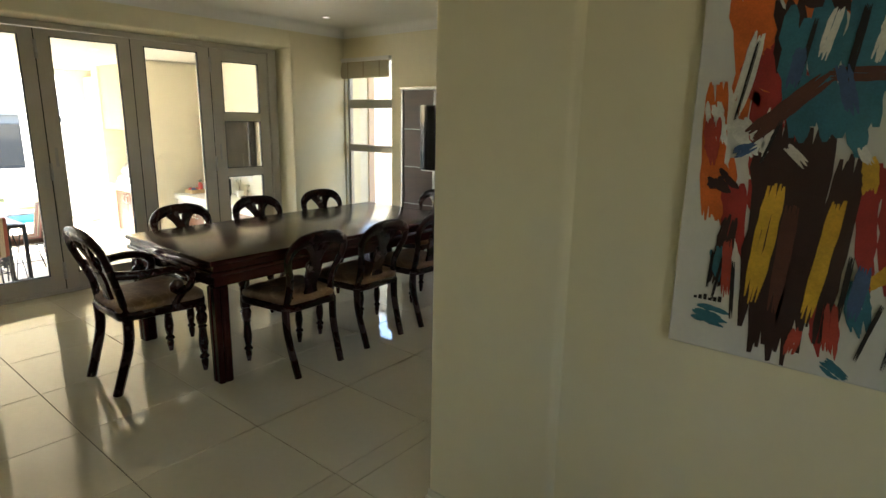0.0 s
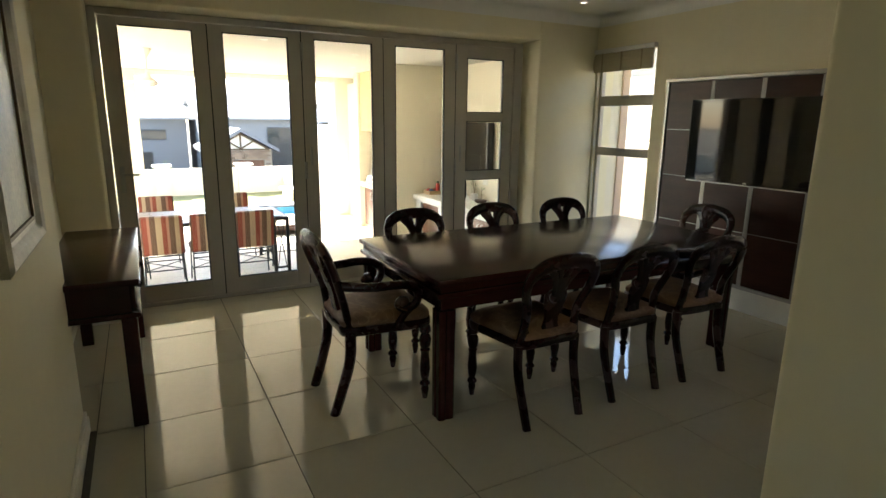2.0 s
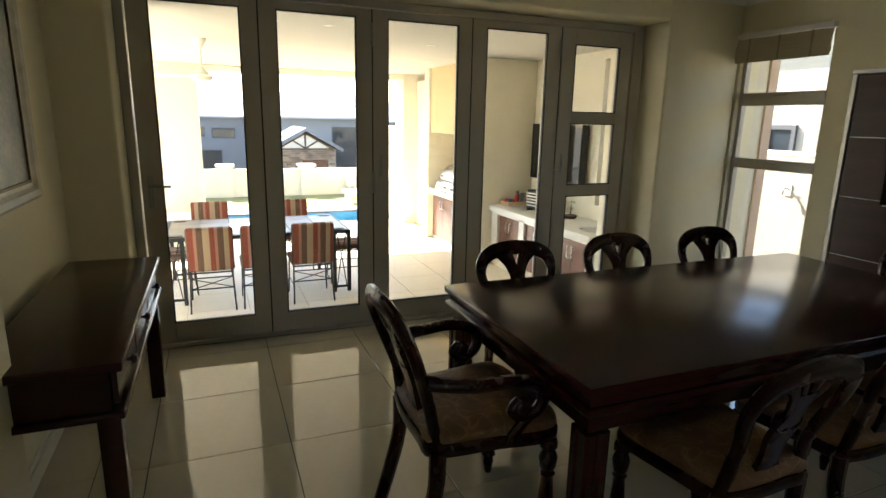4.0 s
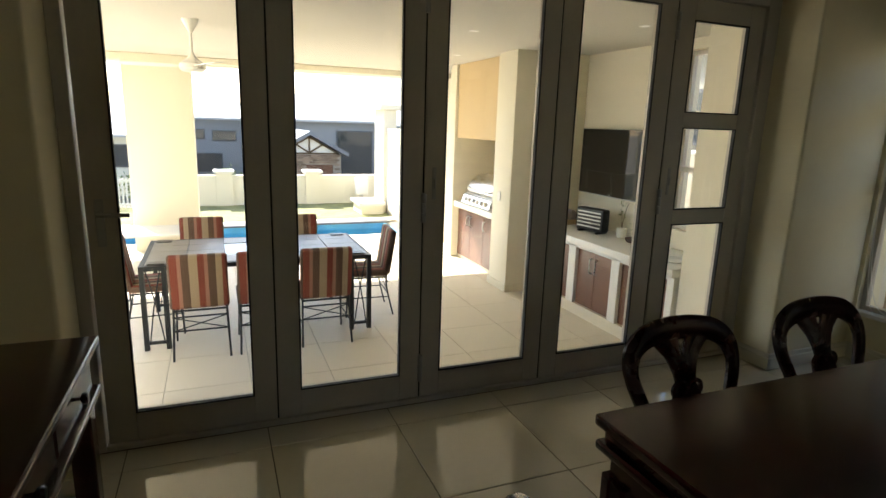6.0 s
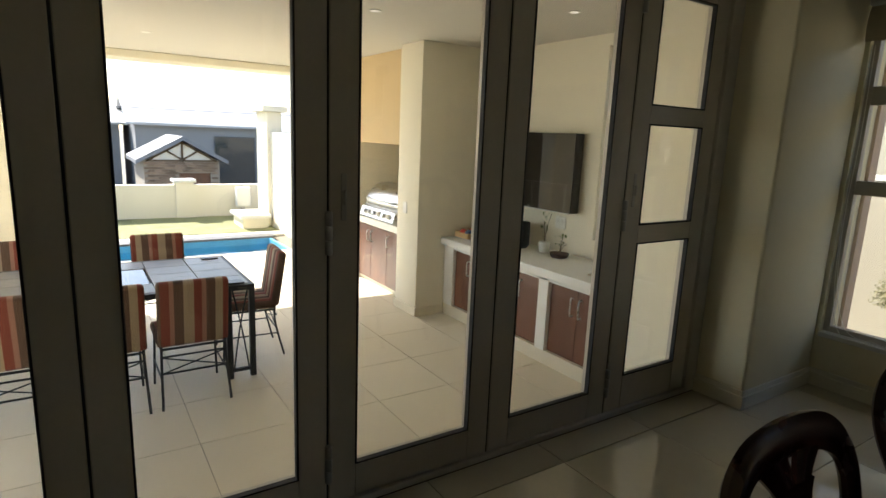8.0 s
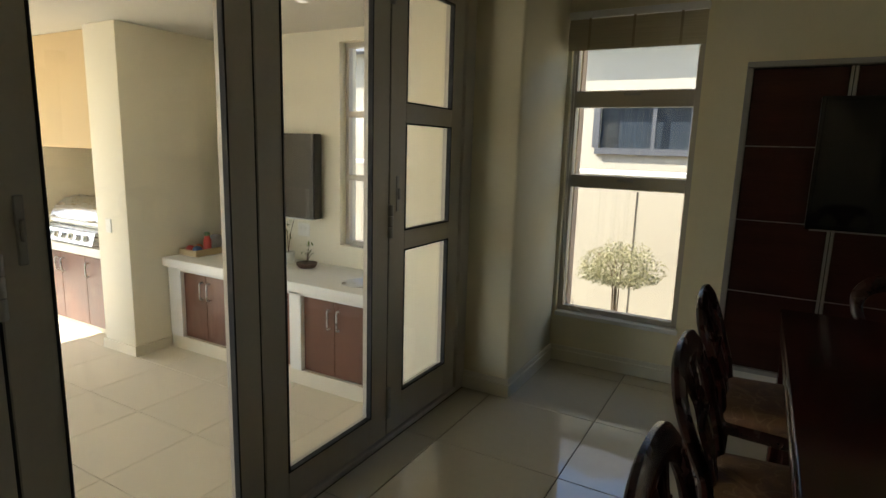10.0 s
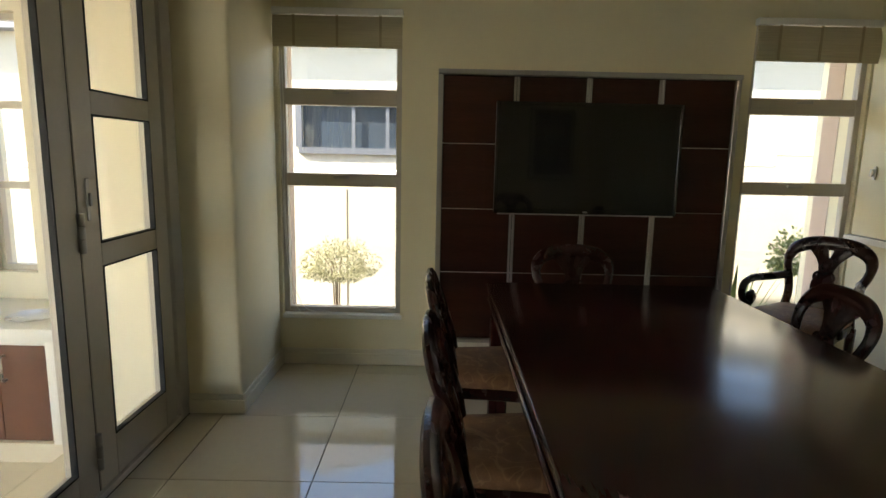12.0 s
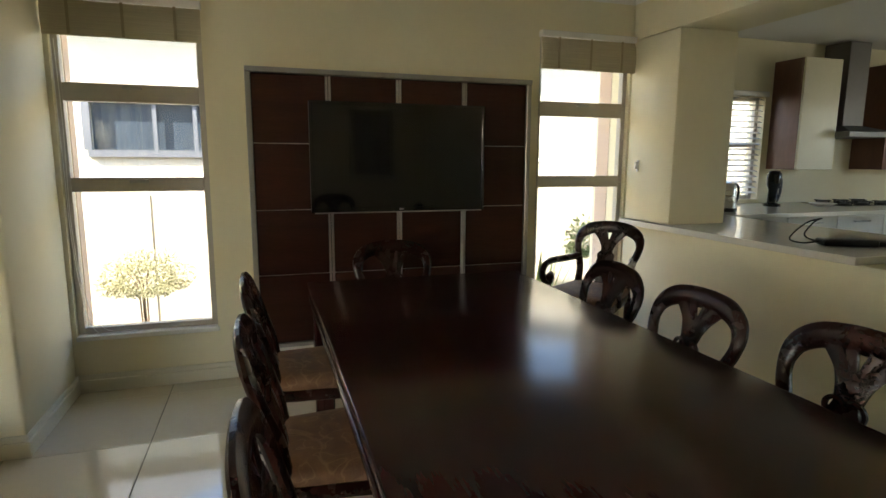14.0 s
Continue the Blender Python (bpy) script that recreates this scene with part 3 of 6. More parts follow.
    if arms:
        for sx in (-1, 1):
            pts = smooth_pts([(sx * 0.195, back_y(0.67), 0.67), (sx * 0.225, -0.17, 0.664), (sx * 0.258, -0.08, 0.660), (sx * 0.272, 0.02, 0.662), (sx * 0.268, 0.105, 0.645), (sx * 0.262, 0.142, 0.600), (sx * 0.258, 0.128, 0.548), (sx * 0.254, 0.080, 0.525), (sx * 0.252, 0.042, 0.552), (sx * 0.252, 0.066, 0.584)], 6)
            n = len(pts)
            part("arm", sweep(bmesh.new(), pts, [0.024 - 0.004 * i / n for i in range(n)], [0.022 - 0.003 * i / n for i in range(n)], up=(1, 0, 0), sides=10), W, root, "scrolled arm", True)
            part("arm_support", sweep(bmesh.new(), smooth_pts([(sx * 0.245, 0.045, 0.43), (sx * 0.250, 0.055, 0.47), (sx * 0.255, 0.085, 0.51), (sx * 0.258, 0.118, 0.545)], 5), [0.021] * 5 + [0.018] * 11, 0.016, up=(1, 0, 0), sides=8), W, root, "", True)
            bm = bmesh.new()
            made = bmesh.ops.create_uvsphere(bm, u_segments=12, v_segments=8, radius=1)["verts"]
            bmesh.ops.transform(bm, verts=made, matrix=Matrix.LocRotScale((sx * 0.252, 0.070, 0.562), None, (0.029, 0.032, 0.032)))
            part("scroll_end", bm, W, root, "", True)
    return root


first = chair("dining_chair", "dark polished balloon-back dining chair with a brown patterned seat")
LOW = Matrix.Diagonal((1.0, 1.0, 0.985, 1.0))
first.matrix_basis = pose(-4.185, 2.45, 0, 0, 0, 92) @ LOW
for x, y, turn in ((-4.21, 3.05, 91), (-4.20, 3.62, 89), (-5.23, 2.41, -91), (-5.25, 3.09, -91), (-5.26, 3.79, -91), (-4.76, 4.33, 180)):
    copy_thing(first, pose(x, y, 0, 0, 0, turn) @ LOW)
carver = chair("carver_chair", "dark polished balloon-back carver chair with scrolled arms at the table end", True)
DEEP = Matrix.Diagonal((1.0, 1.10, 1.04, 1.0))
carver.matrix_basis = pose(-4.68, 1.77, 0, 0, 0, 0) @ DEEP
spare = copy_thing(carver, pose(-3.45, 4.57, 0, 0, 0, 124) @ Matrix.Diagonal((0.96, 1.05, 0.99, 1.0)))
tagged(spare, "dark polished carver chair with scrolled arms beside the tall window")


# ---- console table ----
def console_table():
    x0, x1, y0, y1, h = -6.22, -4.78, 0.235, 0.655, 0.765
    W = M["mahogany"]
    root = thing("console_table", "dark mahogany console table with three drawers and dark knobs", "table", at=pose(-5.5, 0.445, 0))
    ox, oy = 5.5, 0.445

    def b(a0, a1, b0, b1, z0, z1, bevel=0.0, seg=1):
        return box(bmesh.new(), a0 + ox, a1 + ox, b0 - oy, b1 - oy, z0, z1, bevel, seg)

    part("tabletop", b(x0, x1, y0, y1, h - 0.03, h, 0.008, 3), W, root, "glossy dark top", True)
    part("carcass", b(x0 + 0.03, x1 - 0.03, y0 + 0.01, y1 - 0.045, h - 0.165, h - 0.03), W, root)
    part("lower_moulding", b(x0 + 0.006, x1 - 0.006, y0 + 0.006, y1 - 0.006, h - 0.19, h - 0.165, 0.008, 3), W, root, "", True)
    for i in range(3):
        a = x0 + 0.04 + i * 0.455
        d = part("drawer", b(a + 0.008, a + 0.442, y1 - 0.045, y1 - 0.025, h - 0.155, h - 0.038, 0.004), W, root, "flat drawer front")
        bm = bmesh.new()
        lathe(bm, [(0.006, 0.0), (0.006, 0.012), (0.016, 0.018), (0.018, 0.026), (0.013, 0.033), (0.003, 0.035)], sides=12)
        bmesh.ops.transform(bm, verts=bm.verts, matrix=Matrix.Translation((a + 0.225 + ox, y1 - 0.026 - oy, h - 0.095)) @ Matrix.Rotation(-math.pi / 2, 4, "X"))
        part("knob", bm, M["chairwood"], d, "round dark knob", True)
    for lx in (x0 + 0.075, x1 - 0.075):
        for ly in (y0 + 0.055, y1 - 0.060):
            part("leg", b(lx - 0.034, lx + 0.034, ly - 0.034, ly + 0.034, 0.0, h - 0.19, 0.006, 2), W, root)
    return root


console_table()


# ---- panelled wall unit and screen ----
def wall_unit():
    x0, x1, z0, z1 = -5.548, -3.737, 0.19, 1.88
    ya, yb = 4.905, YN - 0.002
    root = thing("wall_unit", "dark veneer wall panel with aluminium strips and frame", "wall panel")
    part("backing", boxes((x0 + 0.02, x1 - 0.02, ya + 0.03, yb, z0 + 0.01, z1 - 0.02)), M["plastic"], root)
    part("frame", boxes((x0, x0 + 0.03, ya, yb, z0, z1 - 0.03), (x1 - 0.03, x1, ya, yb, z0, z1 - 0.03), (x0, x1, ya - 0.01, yb, z1 - 0.03, z1), (x0 + 0.03, x1 - 0.03, ya + 0.005, yb, z0, z0 + 0.025), bevel=0.003), M["strip"], root, "satin aluminium frame")
    xs = [x0 + 0.035 + i * (x1 - x0 - 0.07) / 4 for i in range(5)]
    zs = [z0 + 0.03, 0.65, 1.05, 1.447, z1 - 0.035]
    for i in range(4):
        for j in range(4):
            a, b = xs[i] + (0.018 if i else 0.0), xs[i + 1] - (0.018 if i < 3 else 0.0)
            part("panel", boxes((a, b, ya + 0.012, ya + 0.03, zs[j] + 0.003, zs[j + 1] - 0.003), bevel=0.002), M["panel"], root)
    for i in (1, 2, 3):
        for d in (-0.009, 0.009):
            part("strip", boxes((xs[i] + d - 0.006, xs[i] + d + 0.006, ya + 0.006, ya + 0.03, zs[0], zs[-1]), bevel=0.002), M["strip"], root, "aluminium strip")
    for z in zs[1:-1]:
        part("joint", boxes((x0 + 0.03, x1 - 0.03, ya + 0.020, ya + 0.0295, z - 0.003, z + 0.003)), M["strip"], root, "thin aluminium joint")
    part("plinth", boxes((x0 + 0.03, x1 - 0.03, ya + 0.04, yb, 0.0, z0)), M["white"], root, "pale plinth")
    return root


wall_unit()


def television(name, label, x0, x1, z0, z1, yf, yb, lip=0.018):
    root = thing(name, label, "television")
    part("case", boxes((x0, x1, yf + 0.012, yb - 0.03, z0, z1), bevel=0.006, seg=2), M["plastic"], root, "black plastic case", True)
    part("bezel", boxes((x0, x0 + lip, yf, yf + 0.012, z0, z1), (x1 - lip, x1, yf, yf + 0.012, z0, z1), (x0 + lip, x1 - lip, yf, yf + 0.012, z1 - lip, z1), (x0 + lip, x1 - lip, yf, yf + 0.012, z0, z0 + lip * 1.6), bevel=0.002), M["gloss_black"], root, "glossy black bezel")
    part("screen", boxes((x0 + lip, x1 - lip, yf + 0.004, yf + 0.011, z0 + lip * 1.6, z1 - lip)), M["screen"], root, "dark switched-off screen")
    part("lower_trim", boxes((x0 + 0.02, x1 - 0.02, yf - 0.003, yf + 0.01, z0 - 0.006, z0 + 0.002)), M["strip"], root, "thin silver trim")
    part("badge", boxes(((x0 + x1) / 2 - 0.014, (x0 + x1) / 2 + 0.014, yf - 0.0015, yf, z0 + 0.010, z0 + 0.020)), M["strip"], root, "small pale badge")
    part("bracket", boxes(((x0 + x1) / 2 - 0.2, (x0 + x1) / 2 + 0.2, yb - 0.03, yb, z0 + 0.15, z1 - 0.15)), M["iron"], root)
    return root


M["gloss_black"] = material("gloss_black", (0.008, 0.008, 0.009), 0.08, var=0.1)
television("television", "large black flat television mounted on the dark wall panel", -5.200, -4.095, 1.035, 1.695, 4.835, 4.917)


# ---- pictures ----
def framed_picture(x0, x1, z0, z1, y):
    root = thing("framed_picture", "blue-grey abstract print in a distressed cream frame on the wall", "picture", "framed pictures on the recess wall")
    w = 0.075
    bm = bmesh.new()
    prof = [(0.0, 0.0), (0.0, 0.022), (0.015, 0.032), (0.04, 0.026), (0.058, 0.012), (w, 0.010), (w, 0.0)]
    corners = [(x0, z0, 1, 1), (x1, z0, -1, 1), (x1, z1, -1, -1), (x0, z1, 1, -1)]
    ring_tube(bm, [[(cx + sx * d, y + 0.003 + h, cz + sz * d) for d, h in prof] for cx, cz, sx, sz in corners], closed=True)
    part("frame", bm, M["frame_cream"], root, "distressed cream frame")
    part("inner_fillet", boxes((x0 + w, x0 + w + 0.012, y + 0.003, y + 0.016, z0 + w, z1 - w), (x1 - w - 0.012, x1 - w, y + 0.003, y + 0.016, z0 + w, z1 - w), (x0 + w, x1 - w, y + 0.003, y + 0.016, z0 + w, z0 + w + 0.012), (x0 + w, x1 - w, y + 0.003, y + 0.016, z1 - w - 0.012, z1 - w)), M["bronze"], root, "bronze inner edge")
    part("print", boxes((x0 + w, x1 - w, y + 0.003, y + 0.008, z0 + w, z1 - w)), M["print"], root, "blue-grey print")
    return root


M["frame_cream"] = material("distressed_cream", (0.62, 0.57, 0.45), 0.5, var=0.15, scale=14, color2=(0.74, 0.70, 0.60))
M["bronze"] = material("bronze_edge", (0.14, 0.10, 0.05), 0.4, metal=0.5, var=0.2, scale=20)
M["print"] = material("blue_grey_print", (0.20, 0.24, 0.27), 0.4, var=0.3, scale=5, color2=(0.42, 0.42, 0.36))
framed_picture(-6.04, -5.40, 1.12, 2.07, 0.18)
framed_picture(-4.32, -3.68, 1.08, 2.05, 0.355)


def painting():
    root = thing("canvas_painting", "large unframed canvas with vivid abstract brush strokes on the hall wall", "painting")
    x0, x1, z0, z1, y = -1.695, -0.795, 0.965, 2.10, 1.955
    part("canvas", boxes((x0, x1, y - 0.034, y - 0.002, z0, z1), bevel=0.003), M["canvas"], root, "white stretched canvas")
    rnd = random.Random(5)

    def strokes(color, name, rows, label):
        paint = material(name + "_paint", color, 0.45, var=0.25, scale=18, bump=0.3, bump_scale=60)
        for n, (u0, v0, u1, v1, w) in enumerate(rows):
            bm = bmesh.new()
            for k in range(5):
                off = (k - 2) * 0.42 * w
                a, b = Vector((u0, 0, v0)), Vector((u1, 0, v1))
                t = (b - a).normalized()
                s = Vector((-t.z, 0, t.x))
                a = a + s * (off + rnd.uniform(-0.2, 0.2) * w) - t * rnd.uniform(-0.25, 0.25) * w * 2
                b = b + s * (off + rnd.uniform(-0.3, 0.3) * w) + t * rnd.uniform(-0.3, 0.35) * w * 2.5
                steps, bend = 10, rnd.uniform(-0.25, 0.25) * w
                left, right = [], []
                for i in range(steps + 1):
                    f = i / steps
                    p = a + (b - a) * f + s * bend * math.sin(math.pi * f)
                    ww = w * 0.36 * (0.75 + 0.5 * rnd.random()) * min(1.0, 0.35 + 4 * f, 0.25 + 3 * (1 - f))
                    left.append(p + s * ww)
                    right.append(p - s * ww * (0.8 + 0.4 * rnd.random()))
                poly = [Vector((min(max(p.x, 0.004), x1 - x0 - 0.004), 0, min(max(p.z, 0.004), z1 - z0 - 0.004))) for p in left + right[::-1]]
                yy = y - 0.0345 - 0.00012 * (n % 4) - 0.00006 * k - strokes.layer
                f = bm.faces.new([bm.verts.new((x0 + p.x, yy, z0 + p.z)) for p in poly])
                r = bmesh.ops.extrude_face_region(bm, geom=[f])
                bmesh.ops.translate(bm, verts=[v for v in r["geom"] if isinstance(v, bmesh.types.BMVert)], vec=(0, 0.0003, 0))
            part(name, bm, paint, root, label)
        strokes.layer += 0.0009

    strokes.layer = 0.0
    strokes((0.62, 0.13, 0.02), "orange_stroke", [(0.10, 0.90, 0.14, 0.62, 0.045), (0.05, 0.68, 0.07, 0.36, 0.025), (0.16, 0.98, 0.28, 0.80, 0.05), (0.09, 0.50, 0.11, 0.33, 0.03)], "orange brush stroke")
    strokes((0.34, 0.025, 0.02), "red_stroke", [(0.13, 0.73, 0.26, 0.64, 0.055), (0.12, 0.44, 0.14, 0.27, 0.035), (0.42, 0.58, 0.62, 0.38, 0.09), (0.40, 0.50, 0.43, 0.22, 0.035), (0.33, 0.20, 0.36, 0.07, 0.022), (0.62, 0.85, 0.76, 0.62, 0.08), (0.50, 0.66, 0.74, 0.58, 0.075), (0.52, 0.52, 0.66, 0.44, 0.06), (0.17, 0.66, 0.20, 0.46, 0.04)], "red brush stroke")
    strokes((0.035, 0.012, 0.010), "dark_stroke", [(0.20, 0.60, 0.21, 0.05, 0.050), (0.28, 0.60, 0.27, 0.02, 0.040), (0.35, 0.52, 0.33, 0.10, 0.028), (0.22, 1.02, 0.36, 1.04, 0.07), (0.12, 0.36, 0.10, 0.18, 0.016), (0.07, 0.46, 0.10, 0.43, 0.022), (0.22, 0.90, 0.30, 0.84, 0.035), (0.50, 1.0, 0.66, 0.98, 0.07), (0.58, 0.40, 0.56, 0.06, 0.045), (0.68, 0.36, 0.66, 0.10, 0.035), (0.46, 1.09, 0.74, 1.06, 0.05), (0.18, 0.86, 0.20, 0.72, 0.03)], "near-black brush stroke")
    strokes((0.035, 0.16, 0.22), "teal_stroke", [(0.24, 0.84, 0.25, 0.60, 0.050), (0.35, 0.86, 0.37, 0.60, 0.055), (0.29, 0.70, 0.30, 0.56, 0.060), (0.06, 0.10, 0.13, 0.09, 0.018), (0.36, 0.04, 0.41, 0.0105, 0.012), (0.40, 0.24, 0.42, 0.13, 0.020), (0.52, 0.34, 0.64, 0.44, 0.035), (0.10, 0.28, 0.12, 0.20, 0.018)], "teal brush stroke")
    strokes((0.62, 0.36, 0.03), "yellow_stroke", [(0.21, 0.45, 0.19, 0.16, 0.017), (0.34, 0.42, 0.31, 0.14, 0.016), (0.46, 0.84, 0.58, 0.70, 0.055), (0.45, 0.60, 0.52, 0.74, 0.025), (0.38, 0.52, 0.39, 0.45, 0.016), (0.42, 0.24, 0.47, 0.30, 0.014), (0.64, 0.30, 0.65, 0.14, 0.014)], "yellow brush stroke")
    strokes((0.70, 0.68, 0.62), "white_stroke", [(0.13, 0.80, 0.10, 0.62, 0.014), (0.10, 0.60, 0.16, 0.52, 0.022), (0.16, 0.52, 0.18, 0.62, 0.014), (0.05, 0.64, 0.07, 0.54, 0.016), (0.28, 0.84, 0.26, 0.74, 0.010), (0.38, 0.84, 0.36, 0.73, 0.010), (0.22, 0.54, 0.26, 0.50, 0.010), (0.42, 0.72, 0.58, 0.66, 0.010), (0.36, 0.545, 0.38, 0.51, 0.009), (0.49, 0.88, 0.58, 0.86, 0.012)], "white brush stroke")
    strokes((0.10, 0.03, 0.02), "brown_stroke", [(0.14, 0.56, 0.28, 0.70, 0.018), (0.28, 0.70, 0.44, 0.70, 0.012), (0.44, 0.70, 0.62, 0.60, 0.014), (0.25, 0.40, 0.24, 0.14, 0.014), (0.24, 0.96, 0.28, 0.90, 0.03)], "brown brush stroke")
    strokes((0.012, 0.010, 0.012), "black_line", [(0.09, 0.27, 0.085, 0.17, 0.003), (0.115, 0.26, 0.10, 0.14, 0.003), (0.14, 0.25, 0.15, 0.10, 0.004), (0.45, 0.20, 0.42, 0.06, 0.004), (0.49, 0.22, 0.47, 0.05, 0.003), (0.52, 0.21, 0.53, 0.10, 0.003), (0.38, 0.30, 0.37, 0.12, 0.005), (0.13, 0.78, 0.10, 0.60, 0.003), (0.17, 0.50, 0.20, 0.60, 0.003), (0.24, 0.82, 0.22, 0.68, 0.004), (0.33, 0.84, 0.31, 0.66, 0.006), (0.52, 0.30, 0.58, 0.24, 0.006)], "thin black line")
    strokes((0.40, 0.05, 0.03), "scarlet_stroke", [(0.12, 0.30, 0.13, 0.16, 0.010), (0.46, 0.44, 0.47, 0.32, 0.018), (0.36, 0.18, 0.37, 0.06, 0.012), (0.30, 0.11, 0.29, 0.04, 0.010), (0.05, 0.60, 0.06, 0.50, 0.016)], "scarlet brush stroke")
    strokes((0.05, 0.10, 0.22), "blue_stroke", [(0.41, 0.28, 0.40, 0.16, 0.012), (0.54, 0.40, 0.62, 0.46, 0.018), (0.30, 0.72, 0.33, 0.62, 0.014), (0.22, 0.76, 0.21, 0.68, 0.012), (0.11, 0.52, 0.15, 0.54, 0.010)], "blue brush stroke")
    part("signature", boxes(*[(x0 + 0.055 + 0.012 * i, x0 + 0.063 + 0.012 * i, y - 0.0365, y - 0.0345, z0 + 0.135, z0 + 0.142 + 0.004 * (i % 3)) for i in range(6)]), M["plastic"], root, "small dark signature")


M["canvas"] = material("white_canvas", (0.66, 0.64, 0.58), 0.8, var=0.04, scale=10, bump=0.2, bump_scale=400)
painting()


# ---- ceiling lights ----
def downlight(x, y, z):
    root = thing("ceiling_light", "small round recessed ceiling downlight", "light", "recessed downlights")
    bm = bmesh.new()
    ring_tube(bm, [[(x + r * math.cos(a), y + r * math.sin(a), zz) for a in (2 * math.pi * k / 20 for k in range(20))] for r, zz in ((0.030, z - 0.001), (0.032, z - 0.006), (0.045, z - 0.006), (0.047, z - 0.0005))], close_ends=False)
    part("ring", bm, M["white"], root, "white ring", True)
    bm = bmesh.new()
    lathe(bm, [(0.029, z - 0.004), (0.029, z - 0.0008)], x, y, 16)
    part("lens", bm, M["lens"], root, "pale lens")


M["lens"] = material("lamp_lens", (0.8, 0.78, 0.7), 0.2, var=0.02)
# Weak emission stands in for daylight caught on the unlit lens.
lens_glint = M["lens"].node_tree.nodes["Principled BSDF"]
lens_glint.inputs["Emission Color"].default_value, lens_glint.inputs["Emission Strength"].default_value = (1.0, 0.95, 0.85, 1), 0.35
downlight(-6.08, 4.36, CEIL)


# ---- kitchen behind the hatch ----
def kitchen():
    t = thing("bar_counter", "pale engineered stone counter on the half wall", "counter")
    part("worktop", boxes((XE - 0.045, -1.95, 3.205, YN - 0.001, 0.892, 0.93), bevel=0.004, seg=2), M["stone"], t, "polished pale stone top")
    part("return_top", boxes((-2.217, 1.98, 5.001, 5.99, 0.892, 0.93), bevel=0.003), M["stone"], t, "polished pale stone top")
    x = -2.19
    while x < 1.5:
        unit = thing("base_cabinet", "white kitchen base cabinet below the stone counter", "cabinet", "kitchen base cabinets")
        part("body", boxes((x, x + 0.596, 5.28, 5.98, 0.10, 0.89)), M["white"], unit)
        d = part("door", boxes((x + 0.003, x + 0.593, 5.26, 5.279, 0.12, 0.885), bevel=0.002), M["white"], unit)
        part("handle", boxes((x + 0.2, x + 0.4, 5.235, 5.26, 0.80, 0.812), bevel=0.003), M["steel"], d, "steel bar handle")
        part("plinth", boxes((x, x + 0.596, 5.33, 5.98, 0.0, 0.10)), M["plastic"], unit)
        x += 0.60
    up = thing("wall_cabinet", "kitchen wall cabinet with a cream door and red-brown side", "cabinet")
    part("body", boxes((-0.51, -0.04, 5.67, 5.998, 1.28, 2.34)), M["cabwood"], up, "red-brown glossy side")
    part("door", boxes((-0.51, -0.04, 5.648, 5.669, 1.28, 2.34), bevel=0.002), M["cream_lam"], up, "cream door")
    up2 = thing("wall_cabinet", "dark red-brown kitchen wall cabinet beside the hood", "cabinet")
    part("body", boxes((0.65, 1.35, 5.67, 5.998, 1.28, 2.34)), M["cabwood"], up2)
    part("door", boxes((0.65, 1.35, 5.648, 5.669, 1.28, 2.34), bevel=0.002), M["cabwood"], up2, "red-brown door")
    hd = thing("cooker_hood", "stainless steel chimney cooker hood above the hob", "hood")
    part("chimney", boxes((0.13, 0.41, 5.72, 5.998, 1.72, 2.54), bevel=0.003), M["dark_steel"], hd)
    bm = bmesh.new()
    ring_tube(bm, [[(x0, y0, z), (x1, y0, z), (x1, 5.995, z), (x0, 5.995, z)] for x0, x1, y0, z in ((-0.05, 0.59, 5.50, 1.60), (-0.05, 0.59, 5.50, 1.65), (0.13, 0.41, 5.72, 1.72))])
    part("canopy", bm, M["dark_steel"], hd)
    hob = thing("hob", "black gas hob set on the stone counter", "hob")
    part("plate", boxes((-0.10, 0.70, 5.42, 5.90, 0.931, 0.938), bevel=0.002), M["gloss_black"], hob)
    for bx in (0.05, 0.30, 0.55):
        for by in (5.54, 5.78):
            bm = bmesh.new()
            lathe(bm, [(0.05, 0.938), (0.05, 0.948), (0.03, 0.956)], bx, by, 14)
            part("burner", bm, M["plastic"], hob)
            part("grate", boxes((bx - 0.09, bx + 0.09, by - 0.005, by + 0.005, 0.958, 0.968), (bx - 0.005, bx + 0.005, by - 0.09, by + 0.09, 0.958, 0.968), (bx - 0.09, bx - 0.08, by - 0.005, by + 0.005, 0.938, 0.958), (bx + 0.08, bx + 0.09, by - 0.005, by + 0.005, 0.938, 0.958)), M["plastic"], hob)
    kt = thing("kettle", "brushed steel kettle with a black base on the counter", "kettle", at=pose(-1.67, 5.29, 0.931))
    bm = bmesh.new()
    lathe(bm, [(0.085, 0.0), (0.088, 0.01), (0.086, 0.03)], sides=20)
    part("base", bm, M["plastic"], kt, "black plastic base", True)
    bm = bmesh.new()
    lathe(bm, [(0.080, 0.031), (0.082, 0.05), (0.076, 0.15), (0.066, 0.215), (0.055, 0.24), (0.02, 0.252), (0.004, 0.254)], sides=24)
    part("body", bm, M["steel"], kt, "", True)
    part("handle", sweep(bmesh.new(), smooth_pts([(0.055, 0, 0.235), (0.11, 0, 0.22), (0.125, 0, 0.14), (0.10, 0, 0.07), (0.077, 0, 0.06)], 5), 0.010, 0.012, up=(0, 1, 0)), M["plastic"], kt, "black handle", True)
    for kx, ky, s, nm, lb in ((-0.80, 5.62, 1.0, "coffee_machine", "black coffee machine on the counter beside the window"), (0.78, 5.50, 1.0, "utensil_stand", "black utensil stand on the counter beside the hob")):
        ap = thing(nm, lb, nm.replace("_", " "), at=pose(kx, ky, 0.931))
        bm = bmesh.new()
